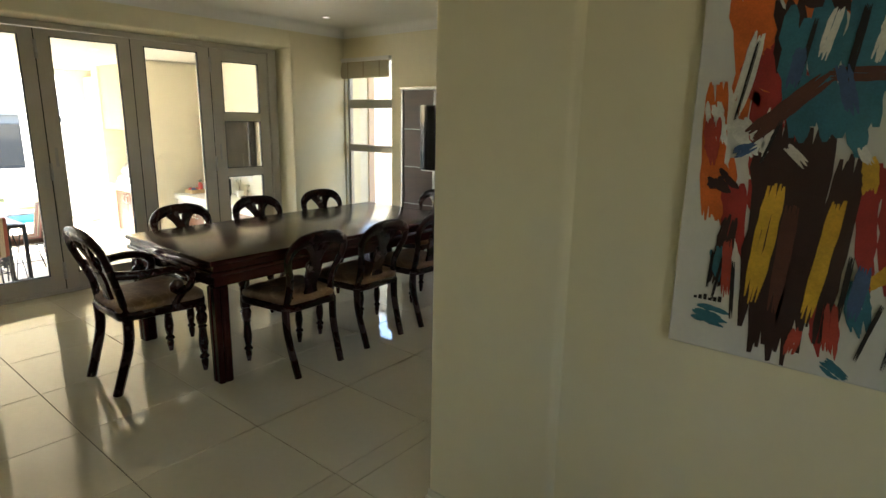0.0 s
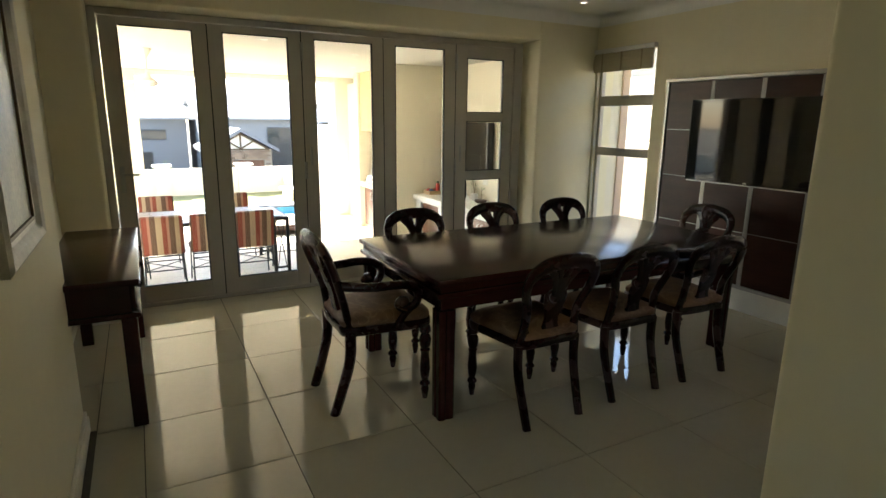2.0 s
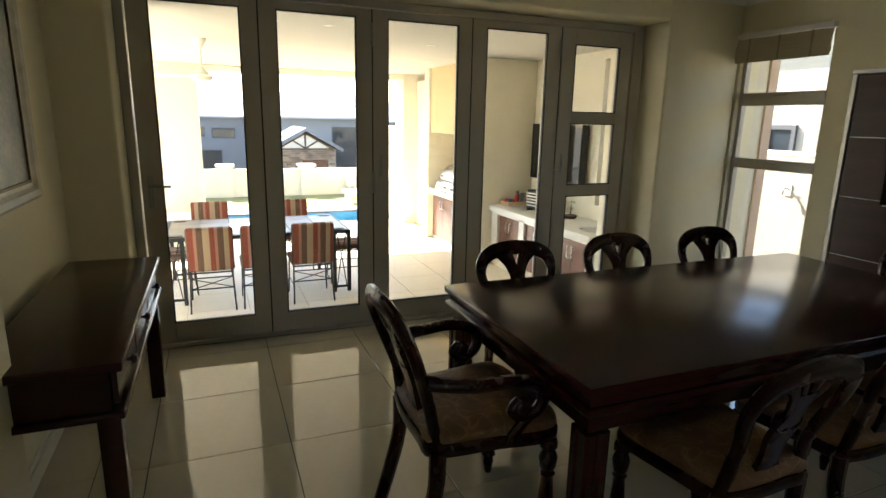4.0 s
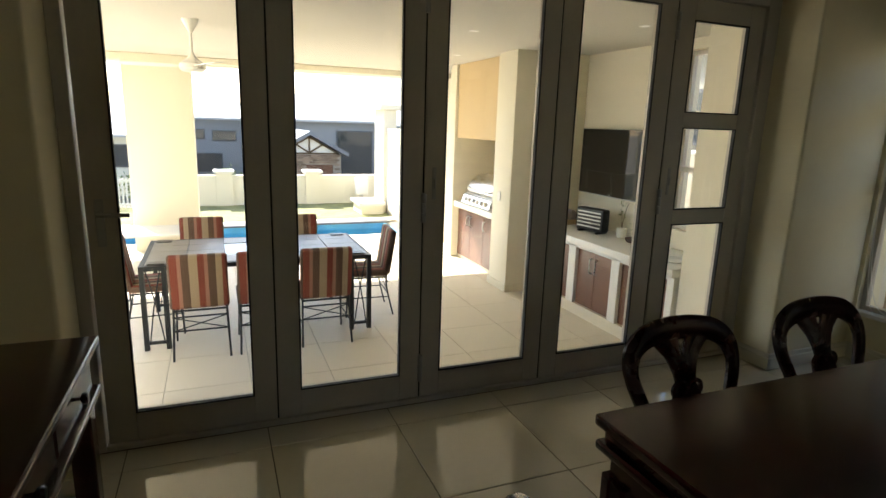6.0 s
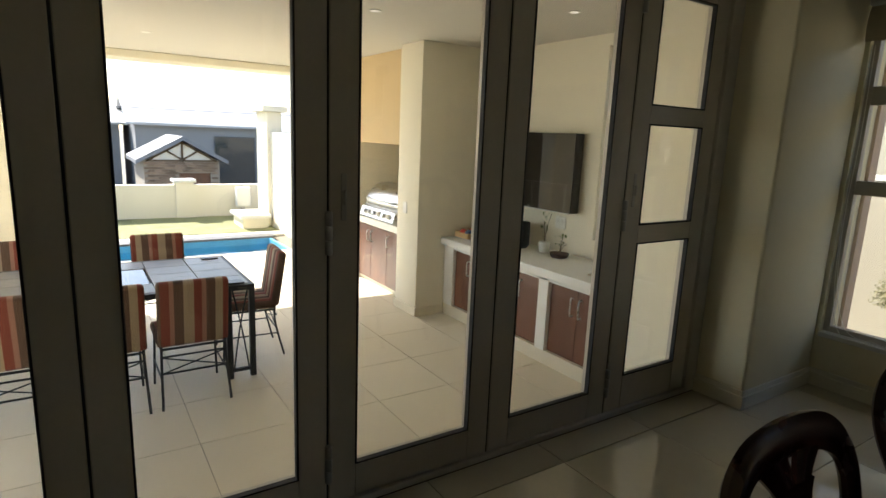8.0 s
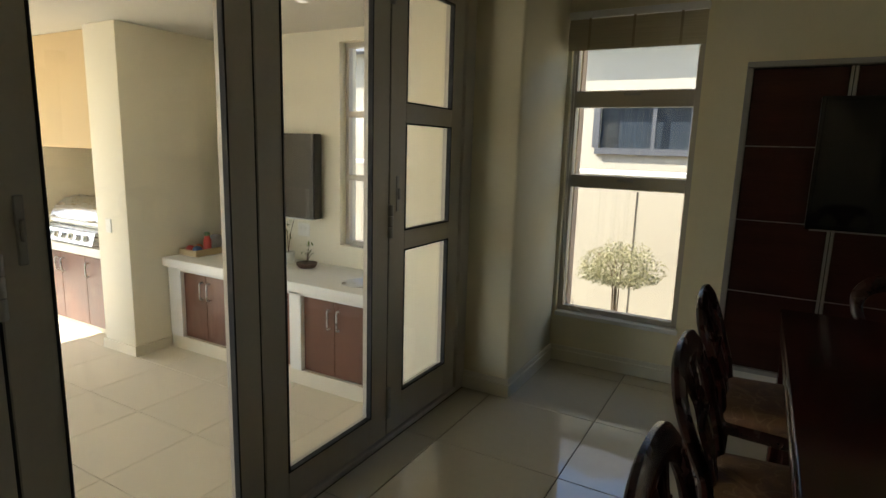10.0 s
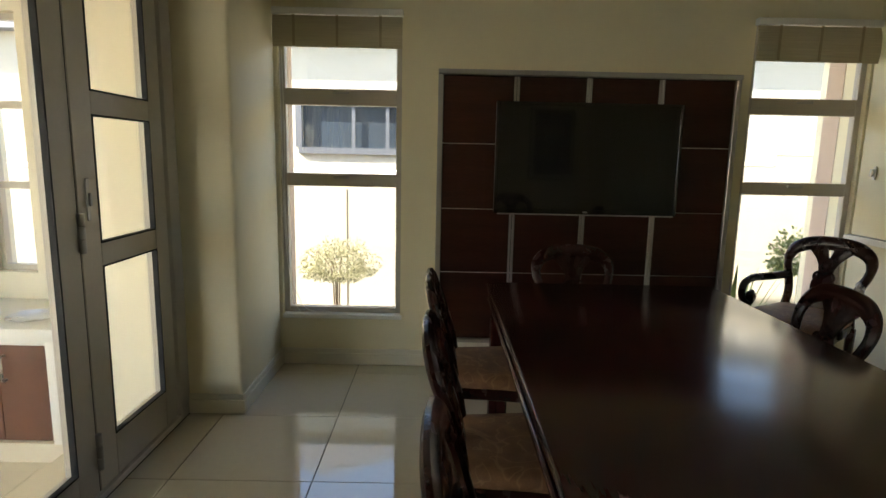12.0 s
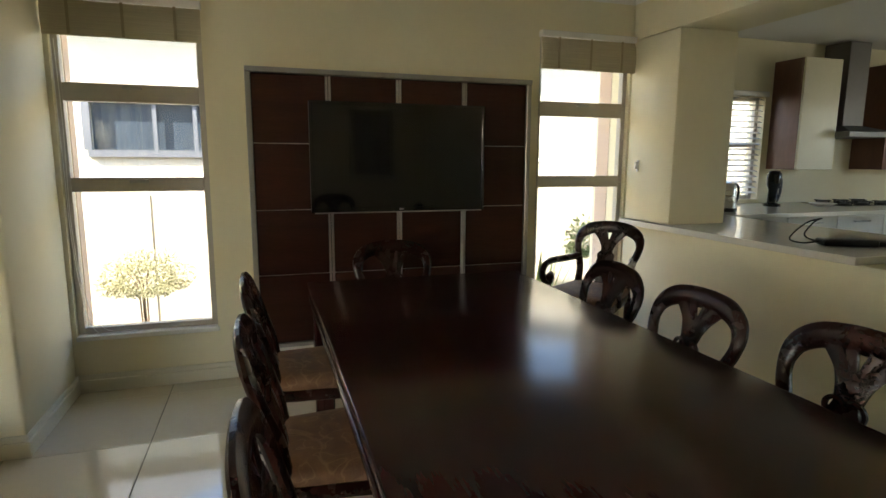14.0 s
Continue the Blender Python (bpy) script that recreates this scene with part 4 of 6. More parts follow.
        lathe(bm, [(0.075, 0.0), (0.078, 0.02), (0.045, 0.035), (0.040, 0.16), (0.060, 0.20), (0.066, 0.30), (0.045, 0.335), (0.01, 0.34)], sides=14)
        part("body", bm, M["gloss_black"], ap, "", True)
        part("side_arm", sweep(bmesh.new(), smooth_pts([(0.06, 0, 0.30), (0.10, 0.01, 0.24), (0.085, 0, 0.12), (0.05, 0, 0.04)], 5), 0.012, 0.014), M["plastic"], ap, "", True)
    bw = thing("white_dish", "shallow white dish on the counter", "dish", at=pose(-0.30, 5.50, 0.931))
    bm = bmesh.new()
    lathe(bm, [(0.04, 0.0), (0.10, 0.018), (0.12, 0.030), (0.115, 0.031), (0.04, 0.008), (0.002, 0.007)], sides=20)
    part("bowl", bm, M["white"], bw, "", True)
    gd = thing("cable_gadget", "black electronic device with a looped cable on the counter", "gadget", at=pose(-2.66, 3.50, 0.931, 0, 0, -28))
    part("body", boxes((-0.10, 0.16, -0.05, 0.05, 0.0, 0.035), bevel=0.012, seg=3), M["plastic"], gd, "", True)
    part("second_body", boxes((0.14, 0.36, -0.03, 0.07, 0.001, 0.028), bevel=0.01, seg=2), M["plastic"], gd, "", True)
    part("cable", sweep(bmesh.new(), smooth_pts([(-0.10, 0, 0.02), (-0.17, 0.02, 0.006), (-0.20, 0.10, 0.02), (-0.13, 0.10, 0.10), (-0.09, 0.02, 0.135), (-0.14, -0.02, 0.12), (-0.17, 0.0, 0.05), (-0.08, 0.04, 0.012), (0.02, 0.07, 0.006), (0.12, 0.08, 0.006)], 7), 0.0045, 0.0045, up=(0, 0, 1), sides=6), M["plastic"], gd, "looped black cable", True)
    # kitchen window with slatted blind
    w = thing("window_5", "small grey aluminium kitchen window", "window", kind="structure")
    part("window_frame", boxes((-1.16, -1.12, 6.08, 6.12, 0.97, 2.0), (-0.63, -0.59, 6.08, 6.12, 0.97, 2.0), (-1.12, -0.63, 6.08, 6.12, 0.97, 1.01), (-1.12, -0.63, 6.08, 6.12, 1.96, 2.0), (-1.12, -0.63, 6.08, 6.12, 1.50, 1.55)), M["alu"], w)
    pane("pane", -1.12, -0.63, 6.10, 6.105, 1.01, 1.50, w)
    pane("pane", -1.12, -0.63, 6.10, 6.105, 1.55, 1.96, w)
    vb = thing("venetian_blind", "white slatted venetian blind half open in the kitchen window", "blind")
    part("headrail", boxes((-1.175, -0.575, 5.965, 5.998, 2.0, 2.05), bevel=0.003), M["white"], vb)
    for i in range(18):
        z = 1.975 - i * 0.055
        bm = bmesh.new()
        c, s = math.cos(radians(22)), math.sin(radians(22))
        ring_tube(bm, [[(xx, 6.03 - 0.025 * c, z - 0.025 * s), (xx, 6.03, z + 0.003), (xx, 6.03 + 0.025 * c, z + 0.025 * s), (xx, 6.03, z + 0.0005)] for xx in (-1.155, -0.595)])
        part("slat", bm, M["white"], vb)
    for xx in (-1.04, -0.71):
        part("ladder_cord", boxes((xx - 0.001, xx + 0.001, 6.006, 6.008, 0.97, 2.0)), M["white"], vb)


M["dark_steel"] = material("dark_satin_steel", (0.16, 0.15, 0.14), 0.5, metal=0.7, var=0.08, scale=6)
M["cream_lam"] = material("cream_laminate", (0.62, 0.57, 0.40), 0.3, var=0.03)
kitchen()

# ---- patio: steps, walls, roof ----
PZ, PC = -0.50, 2.32            # patio floor and ceiling
structure("patio_step", boxes((-7.32, XWO, DY0, 4.56, PZ, -0.175), (-7.64, -7.32, DY0, 4.56, PZ, -0.34), (XWO, XWO + 0.058, DY0, DY1, PZ, -0.012), bevel=0.006), M["patio_tile"], "pale tiled steps outside the folding doors", False, "step")
structure("patio_wall", boxes((-10.05, -8.55, 5.20, 5.42, PZ, PC), (-8.25, XWO, 5.20, 5.42, PZ, PC), (-8.55, -8.25, 5.20, 5.42, PZ, 0.53), (-8.55, -8.25, 5.20, 5.42, 2.22, PC),
                              (XWO, -6.60, YNO, 5.42, PZ, 3.0), (-12.2, -10.05, 5.20, 5.42, PZ, PC), (-7.69, XWO, 4.60, 5.198, PZ, PC)), M["extwall"], "cream patio wall with the outdoor kitchen")
structure("patio_pilaster", boxes((-10.50, -10.045, 4.235, 5.198, PZ, PC), (-12.2, -11.98, 4.32, 5.198, PZ, PC), bevel=0.012, seg=2), M["extwall"], "cream plaster pilaster beside the barbecue", True, "pilaster")
structure("barbecue_hood", boxes((-11.978, -10.502, 4.36, 5.198, 1.29, PC - 0.002), bevel=0.006), M["beige"], "tan plaster chimney hood above the barbecue", False, "hood wall")
structure("patio_side_wall", boxes((-8.15, XWO, 0.22, 0.45, PZ, PC), bevel=0.01), M["extwall"], "cream plaster patio side wall", False, "wall")
structure("patio_column", boxes((-13.95, -13.45, -0.12, 0.77, PZ - 0.06, PC), (-13.95, -13.45, 4.35, 4.75, PZ - 0.06, PC), bevel=0.012, seg=2), M["extwall"], "thick cream plaster columns at the patio edge", True, "column")
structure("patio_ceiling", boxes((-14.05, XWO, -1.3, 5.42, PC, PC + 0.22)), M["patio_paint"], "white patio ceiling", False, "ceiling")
structure("patio_beam", boxes((-14.0, -13.5, -1.25, 5.4, PC - 0.10, PC - 0.002), bevel=0.01), M["extwall"], "cream roof edge beam", False, "beam")
structure("house_front", boxes((XWO, XWO + 0.2, -4.5, 0.0, PZ, 3.0), (XWO + 0.2, -3.2, -1.6, -1.42, PZ, 3.0)), M["extwall"], "cream outer house wall", False, "wall")
structure("house_parapet", boxes((XWO, 2.2, -1.6, 5.2, CEIL + 0.2, CEIL + 0.4)), M["extwall"], "cream roof slab of the house", False, "roof")
structure("patio_skirting", boxes((-10.515, -10.031, 4.221, 4.235, PZ, PZ + 0.09), (-10.045, -10.031, 4.235, 4.57, PZ, PZ + 0.09), bevel=0.002), M["patio_tile"], "tile skirting", False, "trim")
structure("outer_pier", boxes((-2.915, -2.60, YNO + 0.002, 5.38, PZ, 3.0), (-6.74, -6.58, 5.42, 5.52, PZ, 3.0)), M["pinkwall"], "pinkish plaster pier outside the window", False, "pier")

w6 = thing("window_6", "narrow grey aluminium window in the patio wall", "window", kind="structure")
part("window_frame", boxes((-8.55, -8.515, 5.28, 5.33, 0.53, 2.22), (-8.285, -8.25, 5.28, 5.33, 0.53, 2.22), (-8.515, -8.285, 5.28, 5.33, 0.53, 0.57), (-8.515, -8.285, 5.28, 5.33, 2.18, 2.22), (-8.515, -8.285, 5.28, 5.33, 1.09, 1.14), (-8.515, -8.285, 5.28, 5.33, 1.62, 1.67)), M["alu"], w6)
for a, b in ((0.57, 1.09), (1.14, 1.62), (1.67, 2.18)):
    pane("pane", -8.515, -8.285, 5.30, 5.306, a, b, w6)


def patio_counter():
    root = thing("patio_counter", "white plastered patio counter with a smooth top and sink", "counter")
    z = PZ
    part("worktop", boxes((-10.04, -7.70, 4.52, 5.198, z + 0.77, z + 0.85), bevel=0.012, seg=2), M["white"], root, "smooth white top", True)
    part("plinth", boxes((-10.03, -7.72, 4.58, 5.19, z, z + 0.12)), M["patio_tile"], root, "tiled plinth")
    part("surround", boxes((-10.03, -9.86, 4.57, 5.19, z + 0.12, z + 0.77), (-9.26, -9.13, 4.57, 5.19, z + 0.12, z + 0.77), (-8.54, -8.42, 4.57, 5.19, z + 0.12, z + 0.77), (-7.80, -7.72, 4.57, 5.19, z + 0.12, z + 0.77), (-9.86, -7.80, 4.57, 4.64, z + 0.735, z + 0.77), bevel=0.004), M["white"], root, "white plaster surround")
    bm = bmesh.new()
    lathe(bm, [(0.15, z + 0.852), (0.15, z + 0.856), (0.125, z + 0.855), (0.11, z + 0.8525)], -8.0, 4.79, 24)
    part("sink", bm, M["steel"], root, "round steel sink rim", True)
    for a, b in ((-9.86, -9.26), (-9.13, -8.54), (-8.42, -7.80)):
        cab = thing("patio_cabinet", "dark red-brown double-door cabinet under the patio counter", "cabinet", "patio counter cabinets")
        part("body", boxes((a + 0.004, b - 0.004, 4.63, 5.18, z + 0.125, z + 0.73)), M["plastic"], cab)
        m = (a + b) / 2
        for p, q, hx in ((a + 0.006, m - 0.002, m - 0.045), (m + 0.002, b - 0.006, m + 0.045)):
            d = part("door", boxes((p, q, 4.605, 4.629, z + 0.127, z + 0.727), bevel=0.002), M["cabwood"], cab, "red-brown veneer door")
            part("handle", sweep(bmesh.new(), smooth_pts([(hx, 4.606, z + 0.66), (hx, 4.575, z + 0.655), (hx, 4.572, z + 0.59), (hx, 4.575, z + 0.515), (hx, 4.606, z + 0.51)], 4), 0.008, 0.006, up=(1, 0, 0), sides=6), M["steel"], d, "steel bow handle", True)


patio_counter()
television("patio_television", "black flat television mounted on the patio wall", -9.86, -8.72, 0.75, 1.475, 5.06, 5.198, 0.03)


def barbecue_unit():
    z = PZ
    root = thing("barbecue_counter", "white masonry barbecue counter with tan niche", "counter")
    part("worktop", boxes((-11.975, -10.505, 4.34, 5.195, z + 0.78, z + 0.865), bevel=0.008, seg=2), M["white"], root, "white counter slab")
    part("base", boxes((-11.975, -10.505, 4.43, 5.195, z, z + 0.78)), M["extwall"], root)
    cab = thing("barbecue_cabinet", "red-brown three-door cabinet under the barbecue", "cabinet")
    for i in range(3):
        a = -11.93 + i * 0.435
        d = part("door", boxes((a, a + 0.43, 4.405, 4.429, z + 0.06, z + 0.75), bevel=0.002), M["cabwood"], cab, "red-brown veneer door")
        part("handle", sweep(bmesh.new(), smooth_pts([(a + (0.38 if i == 0 else 0.05), 4.406, z + 0.69), (a + (0.38 if i == 0 else 0.05), 4.375, z + 0.68), (a + (0.38 if i == 0 else 0.05), 4.375, z + 0.57), (a + (0.38 if i == 0 else 0.05), 4.406, z + 0.56)], 3), 0.008, 0.006, up=(1, 0, 0), sides=6), M["steel"], d, "steel bow handle", True)
    g = thing("gas_barbecue", "stainless steel gas barbecue with a domed lid and control knobs", "barbecue")
    t = z + 0.866
    part("firebox", boxes((-11.75, -10.85, 4.440, 4.96, t, t + 0.16), bevel=0.006), M["steel"], g)
    bm = bmesh.new()
    ring_tube(bm, [[(x, 4.455 + p, t + 0.165 + q) for p, q in ((0, 0), (0.0, 0.06), (0.06, 0.16), (0.16, 0.235), (0.30, 0.26), (0.44, 0.22), (0.49, 0.1), (0.49, 0))] for x in (-11.74, -10.86)])
    part("lid", bm, M["steel"], g, "domed steel lid", True)
    part("lid_handle", sweep(bmesh.new(), [(-11.65, 4.470, t + 0.23), (-11.65, 4.410, t + 0.23), (-10.95, 4.410, t + 0.23), (-10.95, 4.470, t + 0.23)], 0.012, 0.012, up=(0, 0, 1)), M["steel"], g, "steel bar handle", True)
    bm = bmesh.new()
    ring_tube(bm, [[(x, 4.365, t + 0.01), (x, 4.400, t + 0.125), (x, 4.440, t + 0.14), (x, 4.440, t + 0.01)] for x in (-11.75, -10.85)])
    panel = part("control_panel", bm, M["steel"], g)
    for i in range(6):
        bm = bmesh.new()
        lathe(bm, [(0.036, 0), (0.036, 0.006), (0.026, 0.008), (0.024, 0.03), (0.004, 0.032)], sides=12)
        bmesh.ops.transform(bm, verts=bm.verts, matrix=Matrix.Translation((-11.62 + i * 0.128, 4.380, t + 0.068)) @ Matrix.Rotation(radians(73), 4, "X"))
        part("knob", bm, M["white"] if i % 2 else M["steel"], panel, "", True)
    lp = thing("bulkhead_lamp", "small round bulkhead lamp in the barbecue niche", "lamp")
    bm = bmesh.new()
    lathe(bm, [(0.10, 1.288), (0.10, 1.27), (0.085, 1.24), (0.05, 1.22), (0.005, 1.215)], -11.2, 4.95, 18)
    part("shade", bm, M["white"], lp, "white dome", True)


barbecue_unit()


# ---- things on the patio counter and walls ----
CT = PZ + 0.851
tray = thing("wooden_tray", "wooden tray on the patio counter", "tray", at=pose(-9.904, 4.89, CT))
part("base", boxes((-0.108, 0.108, -0.188, 0.188, 0, 0.012)), M["tray"], tray)
for r in ((-0.108, 0.108, -0.20, -0.188, 0, 0.055), (-0.108, 0.108, 0.188, 0.20, 0, 0.055), (-0.12, -0.108, -0.20, 0.20, 0, 0.06), (0.108, 0.12, -0.20, 0.20, 0, 0.06)):
    part("side", boxes(r, bevel=0.002), M["beige"], tray)
M["toy_red"] = material("red_plastic", (0.45, 0.04, 0.03), 0.35, var=0.1)
M["toy_blue"] = material("blue_plastic", (0.04, 0.09, 0.22), 0.35, var=0.1)
M["toy_green"] = material("green_plastic", (0.08, 0.16, 0.07), 0.4, var=0.1)
M["toy_orange"] = material("orange_plastic", (0.55, 0.16, 0.04), 0.35, var=0.1)
M["cloth"] = material("grey_cloth", (0.32, 0.30, 0.30), 0.9, var=0.2, scale=20, bump=0.4, bump_scale=30)
M["terracotta"] = material("dark_dish", (0.10, 0.065, 0.045), 0.7, var=0.15, scale=12)


def blob(name, label, cat, at, size, mat, bumpy=0.18, seed=0):
    bm = bmesh.new()
    bmesh.ops.create_icosphere(bm, subdivisions=3, radius=1)
    for v in bm.verts:
        n = noise.noise(v.co * 2.2 + Vector((seed * 3.1, 0, 0)))
        v.co = Vector((v.co.x * size[0], v.co.y * size[1], max(-0.75, v.co.z) * size[2])) * (1 + bumpy * n)
    ob = part(name, bm, mat, None, "", True)
    lo = min(v.co.z for v in ob.data.vertices)
    ob.matrix_basis = pose(at[0], at[1], at[2] - lo)
    return tagged(ob, label, cat)


for i, (dx, dy, s, m, c) in enumerate(((-0.055, -0.13, 0.042, "toy_red", "red"), (-0.06, -0.03, 0.040, "toy_orange", "orange"), (0.045, -0.13, 0.044, "toy_blue", "blue"), (0.01, -0.06, 0.034, "toy_red", "red"))):
    blob("ball", f"small {c} rounded item in the wooden tray", "ball", (-9.904 + dx, 4.89 + dy, CT + 0.0125), (s, s, s), M[m], 0.08, i)
blob("cloth_bundle", "crumpled grey cloth bundle in the wooden tray", "cloth", (-9.90, 5.0, CT + 0.0125), (0.080, 0.062, 0.085), M["cloth"], 0.35, 7)
bt = thing("bottle", "small red bottle standing in the wooden tray", "bottle", at=pose(-9.845, 4.86, CT + 0.0125))
bm = bmesh.new()
lathe(bm, [(0.034, 0), (0.036, 0.01), (0.036, 0.12), (0.024, 0.145), (0.022, 0.16)], sides=14)
part("body", bm, M["toy_red"], bt, "", True)
bm = bmesh.new()
lathe(bm, [(0.025, 0.1605), (0.025, 0.195), (0.003, 0.197)], sides=12)
part("cap", bm, M["toy_green"], bt, "dull green cap", True)

ht = thing("heater", "black and steel bar heater on the patio counter", "heater", at=pose(-9.33, 4.90, CT, 0, 0, 12))
part("body", boxes((-0.19, 0.19, -0.06, 0.06, 0.02, 0.27), bevel=0.02, seg=3), M["plastic"], ht, "", True)
for i in range(5):
    part("bar", boxes((-0.165, 0.165, -0.068, -0.061, 0.06 + i * 0.04, 0.075 + i * 0.04), bevel=0.003), M["steel"], ht, "steel bar")
for sx in (-0.13, 0.13):
    part("foot", boxes((sx - 0.02, sx + 0.02, -0.08, 0.08, 0, 0.02), bevel=0.004), M["plastic"], ht)


def potted_plant(name, label, x, y, pot, spikes, seed):
    root = thing(name, label, "plant", at=pose(x, y, CT))
    bm = bmesh.new()
    lathe(bm, pot, sides=18)
    part("pot", bm, M["white"] if seed == 1 else M["terracotta"], root, "", True)
    rnd = random.Random(seed)
    top = pot[-1][1] - 0.005
    bm = bmesh.new()
    for h, lean in spikes:
        a = rnd.random() * 6.3
        pts = smooth_pts([(0, 0, top), (lean * math.cos(a) * 0.4, lean * math.sin(a) * 0.4, top + h * 0.6), (lean * math.cos(a), lean * math.sin(a), top + h)], 5)
        sweep(bm, pts, [0.004 * (1.2 - i / len(pts)) for i in range(len(pts))], 0.003, sides=5)
    part("stem", bm, M["bark"], root, "", True)
    bm = bmesh.new()
    for i in range(26):
        a, r, h = rnd.random() * 6.3, rnd.random() * 0.06, rnd.random()
        c = Vector((r * math.cos(a), r * math.sin(a), top + 0.04 + h * max(s[0] for s in spikes) * 0.9))
        d = Vector((rnd.uniform(-1, 1), rnd.uniform(-1, 1), rnd.uniform(-0.2, 1))).normalized() * 0.035
        s = d.cross(Vector((0, 0, 1))).normalized() * 0.008
        bm.faces.new([bm.verts.new(p) for p in (c, c + d * 0.5 + s, c + d, c + d * 0.5 - s)])
    part("leaf", bm, M["leaf"], root)


potted_plant("orchid_pot", "slim potted orchid in a white pot on the patio counter", -8.98, 5.02, [(0.04, 0), (0.05, 0.02), (0.055, 0.10), (0.05, 0.10)], [(0.28, 0.05), (0.22, 0.09)], 1)
potted_plant("bonsai_pot", "small bonsai tree in a low brown dish", -8.73, 4.98, [(0.07, 0), (0.085, 0.02), (0.09, 0.04), (0.08, 0.04)], [(0.17, 0.05), (0.13, 0.08), (0.10, 0.07)], 2)
so = small_plate("wall_socket", -9.03, -8.89, 5.190, 5.1995, 0.57, 0.69, "white double wall socket above the patio counter", "socket")
for xx in (-8.99, -8.93):
    part("switch", boxes((xx - 0.012, xx + 0.012, 5.186, 5.190, 0.63, 0.66)), M["stone"], so)
small_plate("light_switch", -10.355, -10.275, 4.225, 4.2345, 0.58, 0.70, "white light switch on the pilaster", "switch")


# ---- ceiling fan ----
def ceiling_fan(x, y):
    root = thing("ceiling_fan", "white three-blade ceiling fan at rest under the patio ceiling", "fan", at=pose(x, y, PC, 0, 0, 20))
    bm = bmesh.new()
    lathe(bm, [(0.075, -0.001), (0.07, -0.02), (0.02, -0.11), (0.013, -0.12)], sides=18)
    part("canopy", bm, M["white"], root, "white cone canopy", True)
    bm = bmesh.new()
    lathe(bm, [(0.012, -0.11), (0.012, -0.30)], sides=10)
    part("rod", bm, M["white"], root, "", True)
    bm = bmesh.new()
    lathe(bm, [(0.013, -0.285), (0.04, -0.33), (0.09, -0.37), (0.115, -0.385), (0.115, -0.425), (0.09, -0.45), (0.02, -0.455), (0.003, -0.456)], sides=22)
    part("motor", bm, M["white"], root, "white motor housing", True)
    for i in range(3):
        a = 2 * math.pi * i / 3
        bm = bmesh.new()
        ring_tube(bm, [[(r, -w, -0.405 - tw), (r, w, -0.405 + tw), (r, w, -0.399 + tw), (r, -w, -0.399 - tw)] for r, w, tw in ((0.10, 0.025, 0.0), (0.18, 0.05, 0.008), (0.35, 0.06, 0.010), (0.60, 0.055, 0.008), (0.63, 0.04, 0.006))])
        bmesh.ops.rotate(bm, verts=bm.verts, cent=(0, 0, 0), matrix=Matrix.Rotation(a, 3, "Z"))
        part("blade", bm, M["white"], root, "white blade")


ceiling_fan(-10.02, 0.89)
for x, y in ((-11.8, 2.0), (-9.2, 3.3), (-11.0, 3.9), (-8.2, 4.4), (-8.4, 2.0)):
    downlight(x, y, PC)


# ---- patio table and chairs ----
def stripes():
    m = bpy.data.materials.new("striped_cushion")
    m.use_nodes = True
    nt = m.node_tree
    b = nt.nodes["Principled BSDF"]
    b.inputs["Roughness"].default_value = 0.9
    tc, sep, mr, ramp, nz, bp, mixc = (nt.nodes.new("ShaderNode" + k) for k in ("TexCoord", "SeparateXYZ", "MapRange", "ValToRGB", "TexNoise", "Bump", "Mix"))
    nt.links.new(tc.outputs["Object"], sep.inputs[0])
    mr.inputs[1].default_value, mr.inputs[2].default_value = -0.24, 0.24
    nt.links.new(sep.outputs[0], mr.inputs[0])
    nt.links.new(mr.outputs[0], ramp.inputs[0])
    ramp.color_ramp.interpolation = "CONSTANT"
    red, brown, tan, pink = (0.19, 0.045, 0.03, 1), (0.10, 0.06, 0.042, 1), (0.33, 0.26, 0.18, 1), (0.30, 0.16, 0.12, 1)
    cols = [(0.0, brown), (0.07, red), (0.18, pink), (0.24, brown), (0.36, tan), (0.50, red), (0.60, pink), (0.66, brown), (0.78, tan), (0.88, red), (0.96, brown)]
    el = ramp.color_ramp.elements
    el[0].position, el[0].color = cols[0]
    el[1].position, el[1].color = cols[-1]
    for p, c in cols[1:-1]:
        e = el.new(p)
        e.color = c
    nz.inputs["Scale"].default_value, nz.inputs["Detail"].default_value = 220, 3
    nt.links.new(tc.outputs["Object"], nz.inputs["Vector"])
    nt.links.new(nz.outputs["Fac"], bp.inputs["Height"])
    bp.inputs["Strength"].default_value, bp.inputs["Distance"].default_value = 0.35, 0.002
    nt.links.new(bp.outputs[0], b.inputs["Normal"])
    nt.links.new(ramp.outputs[0], b.inputs["Base Color"])
    return m


M["stripes"] = stripes()


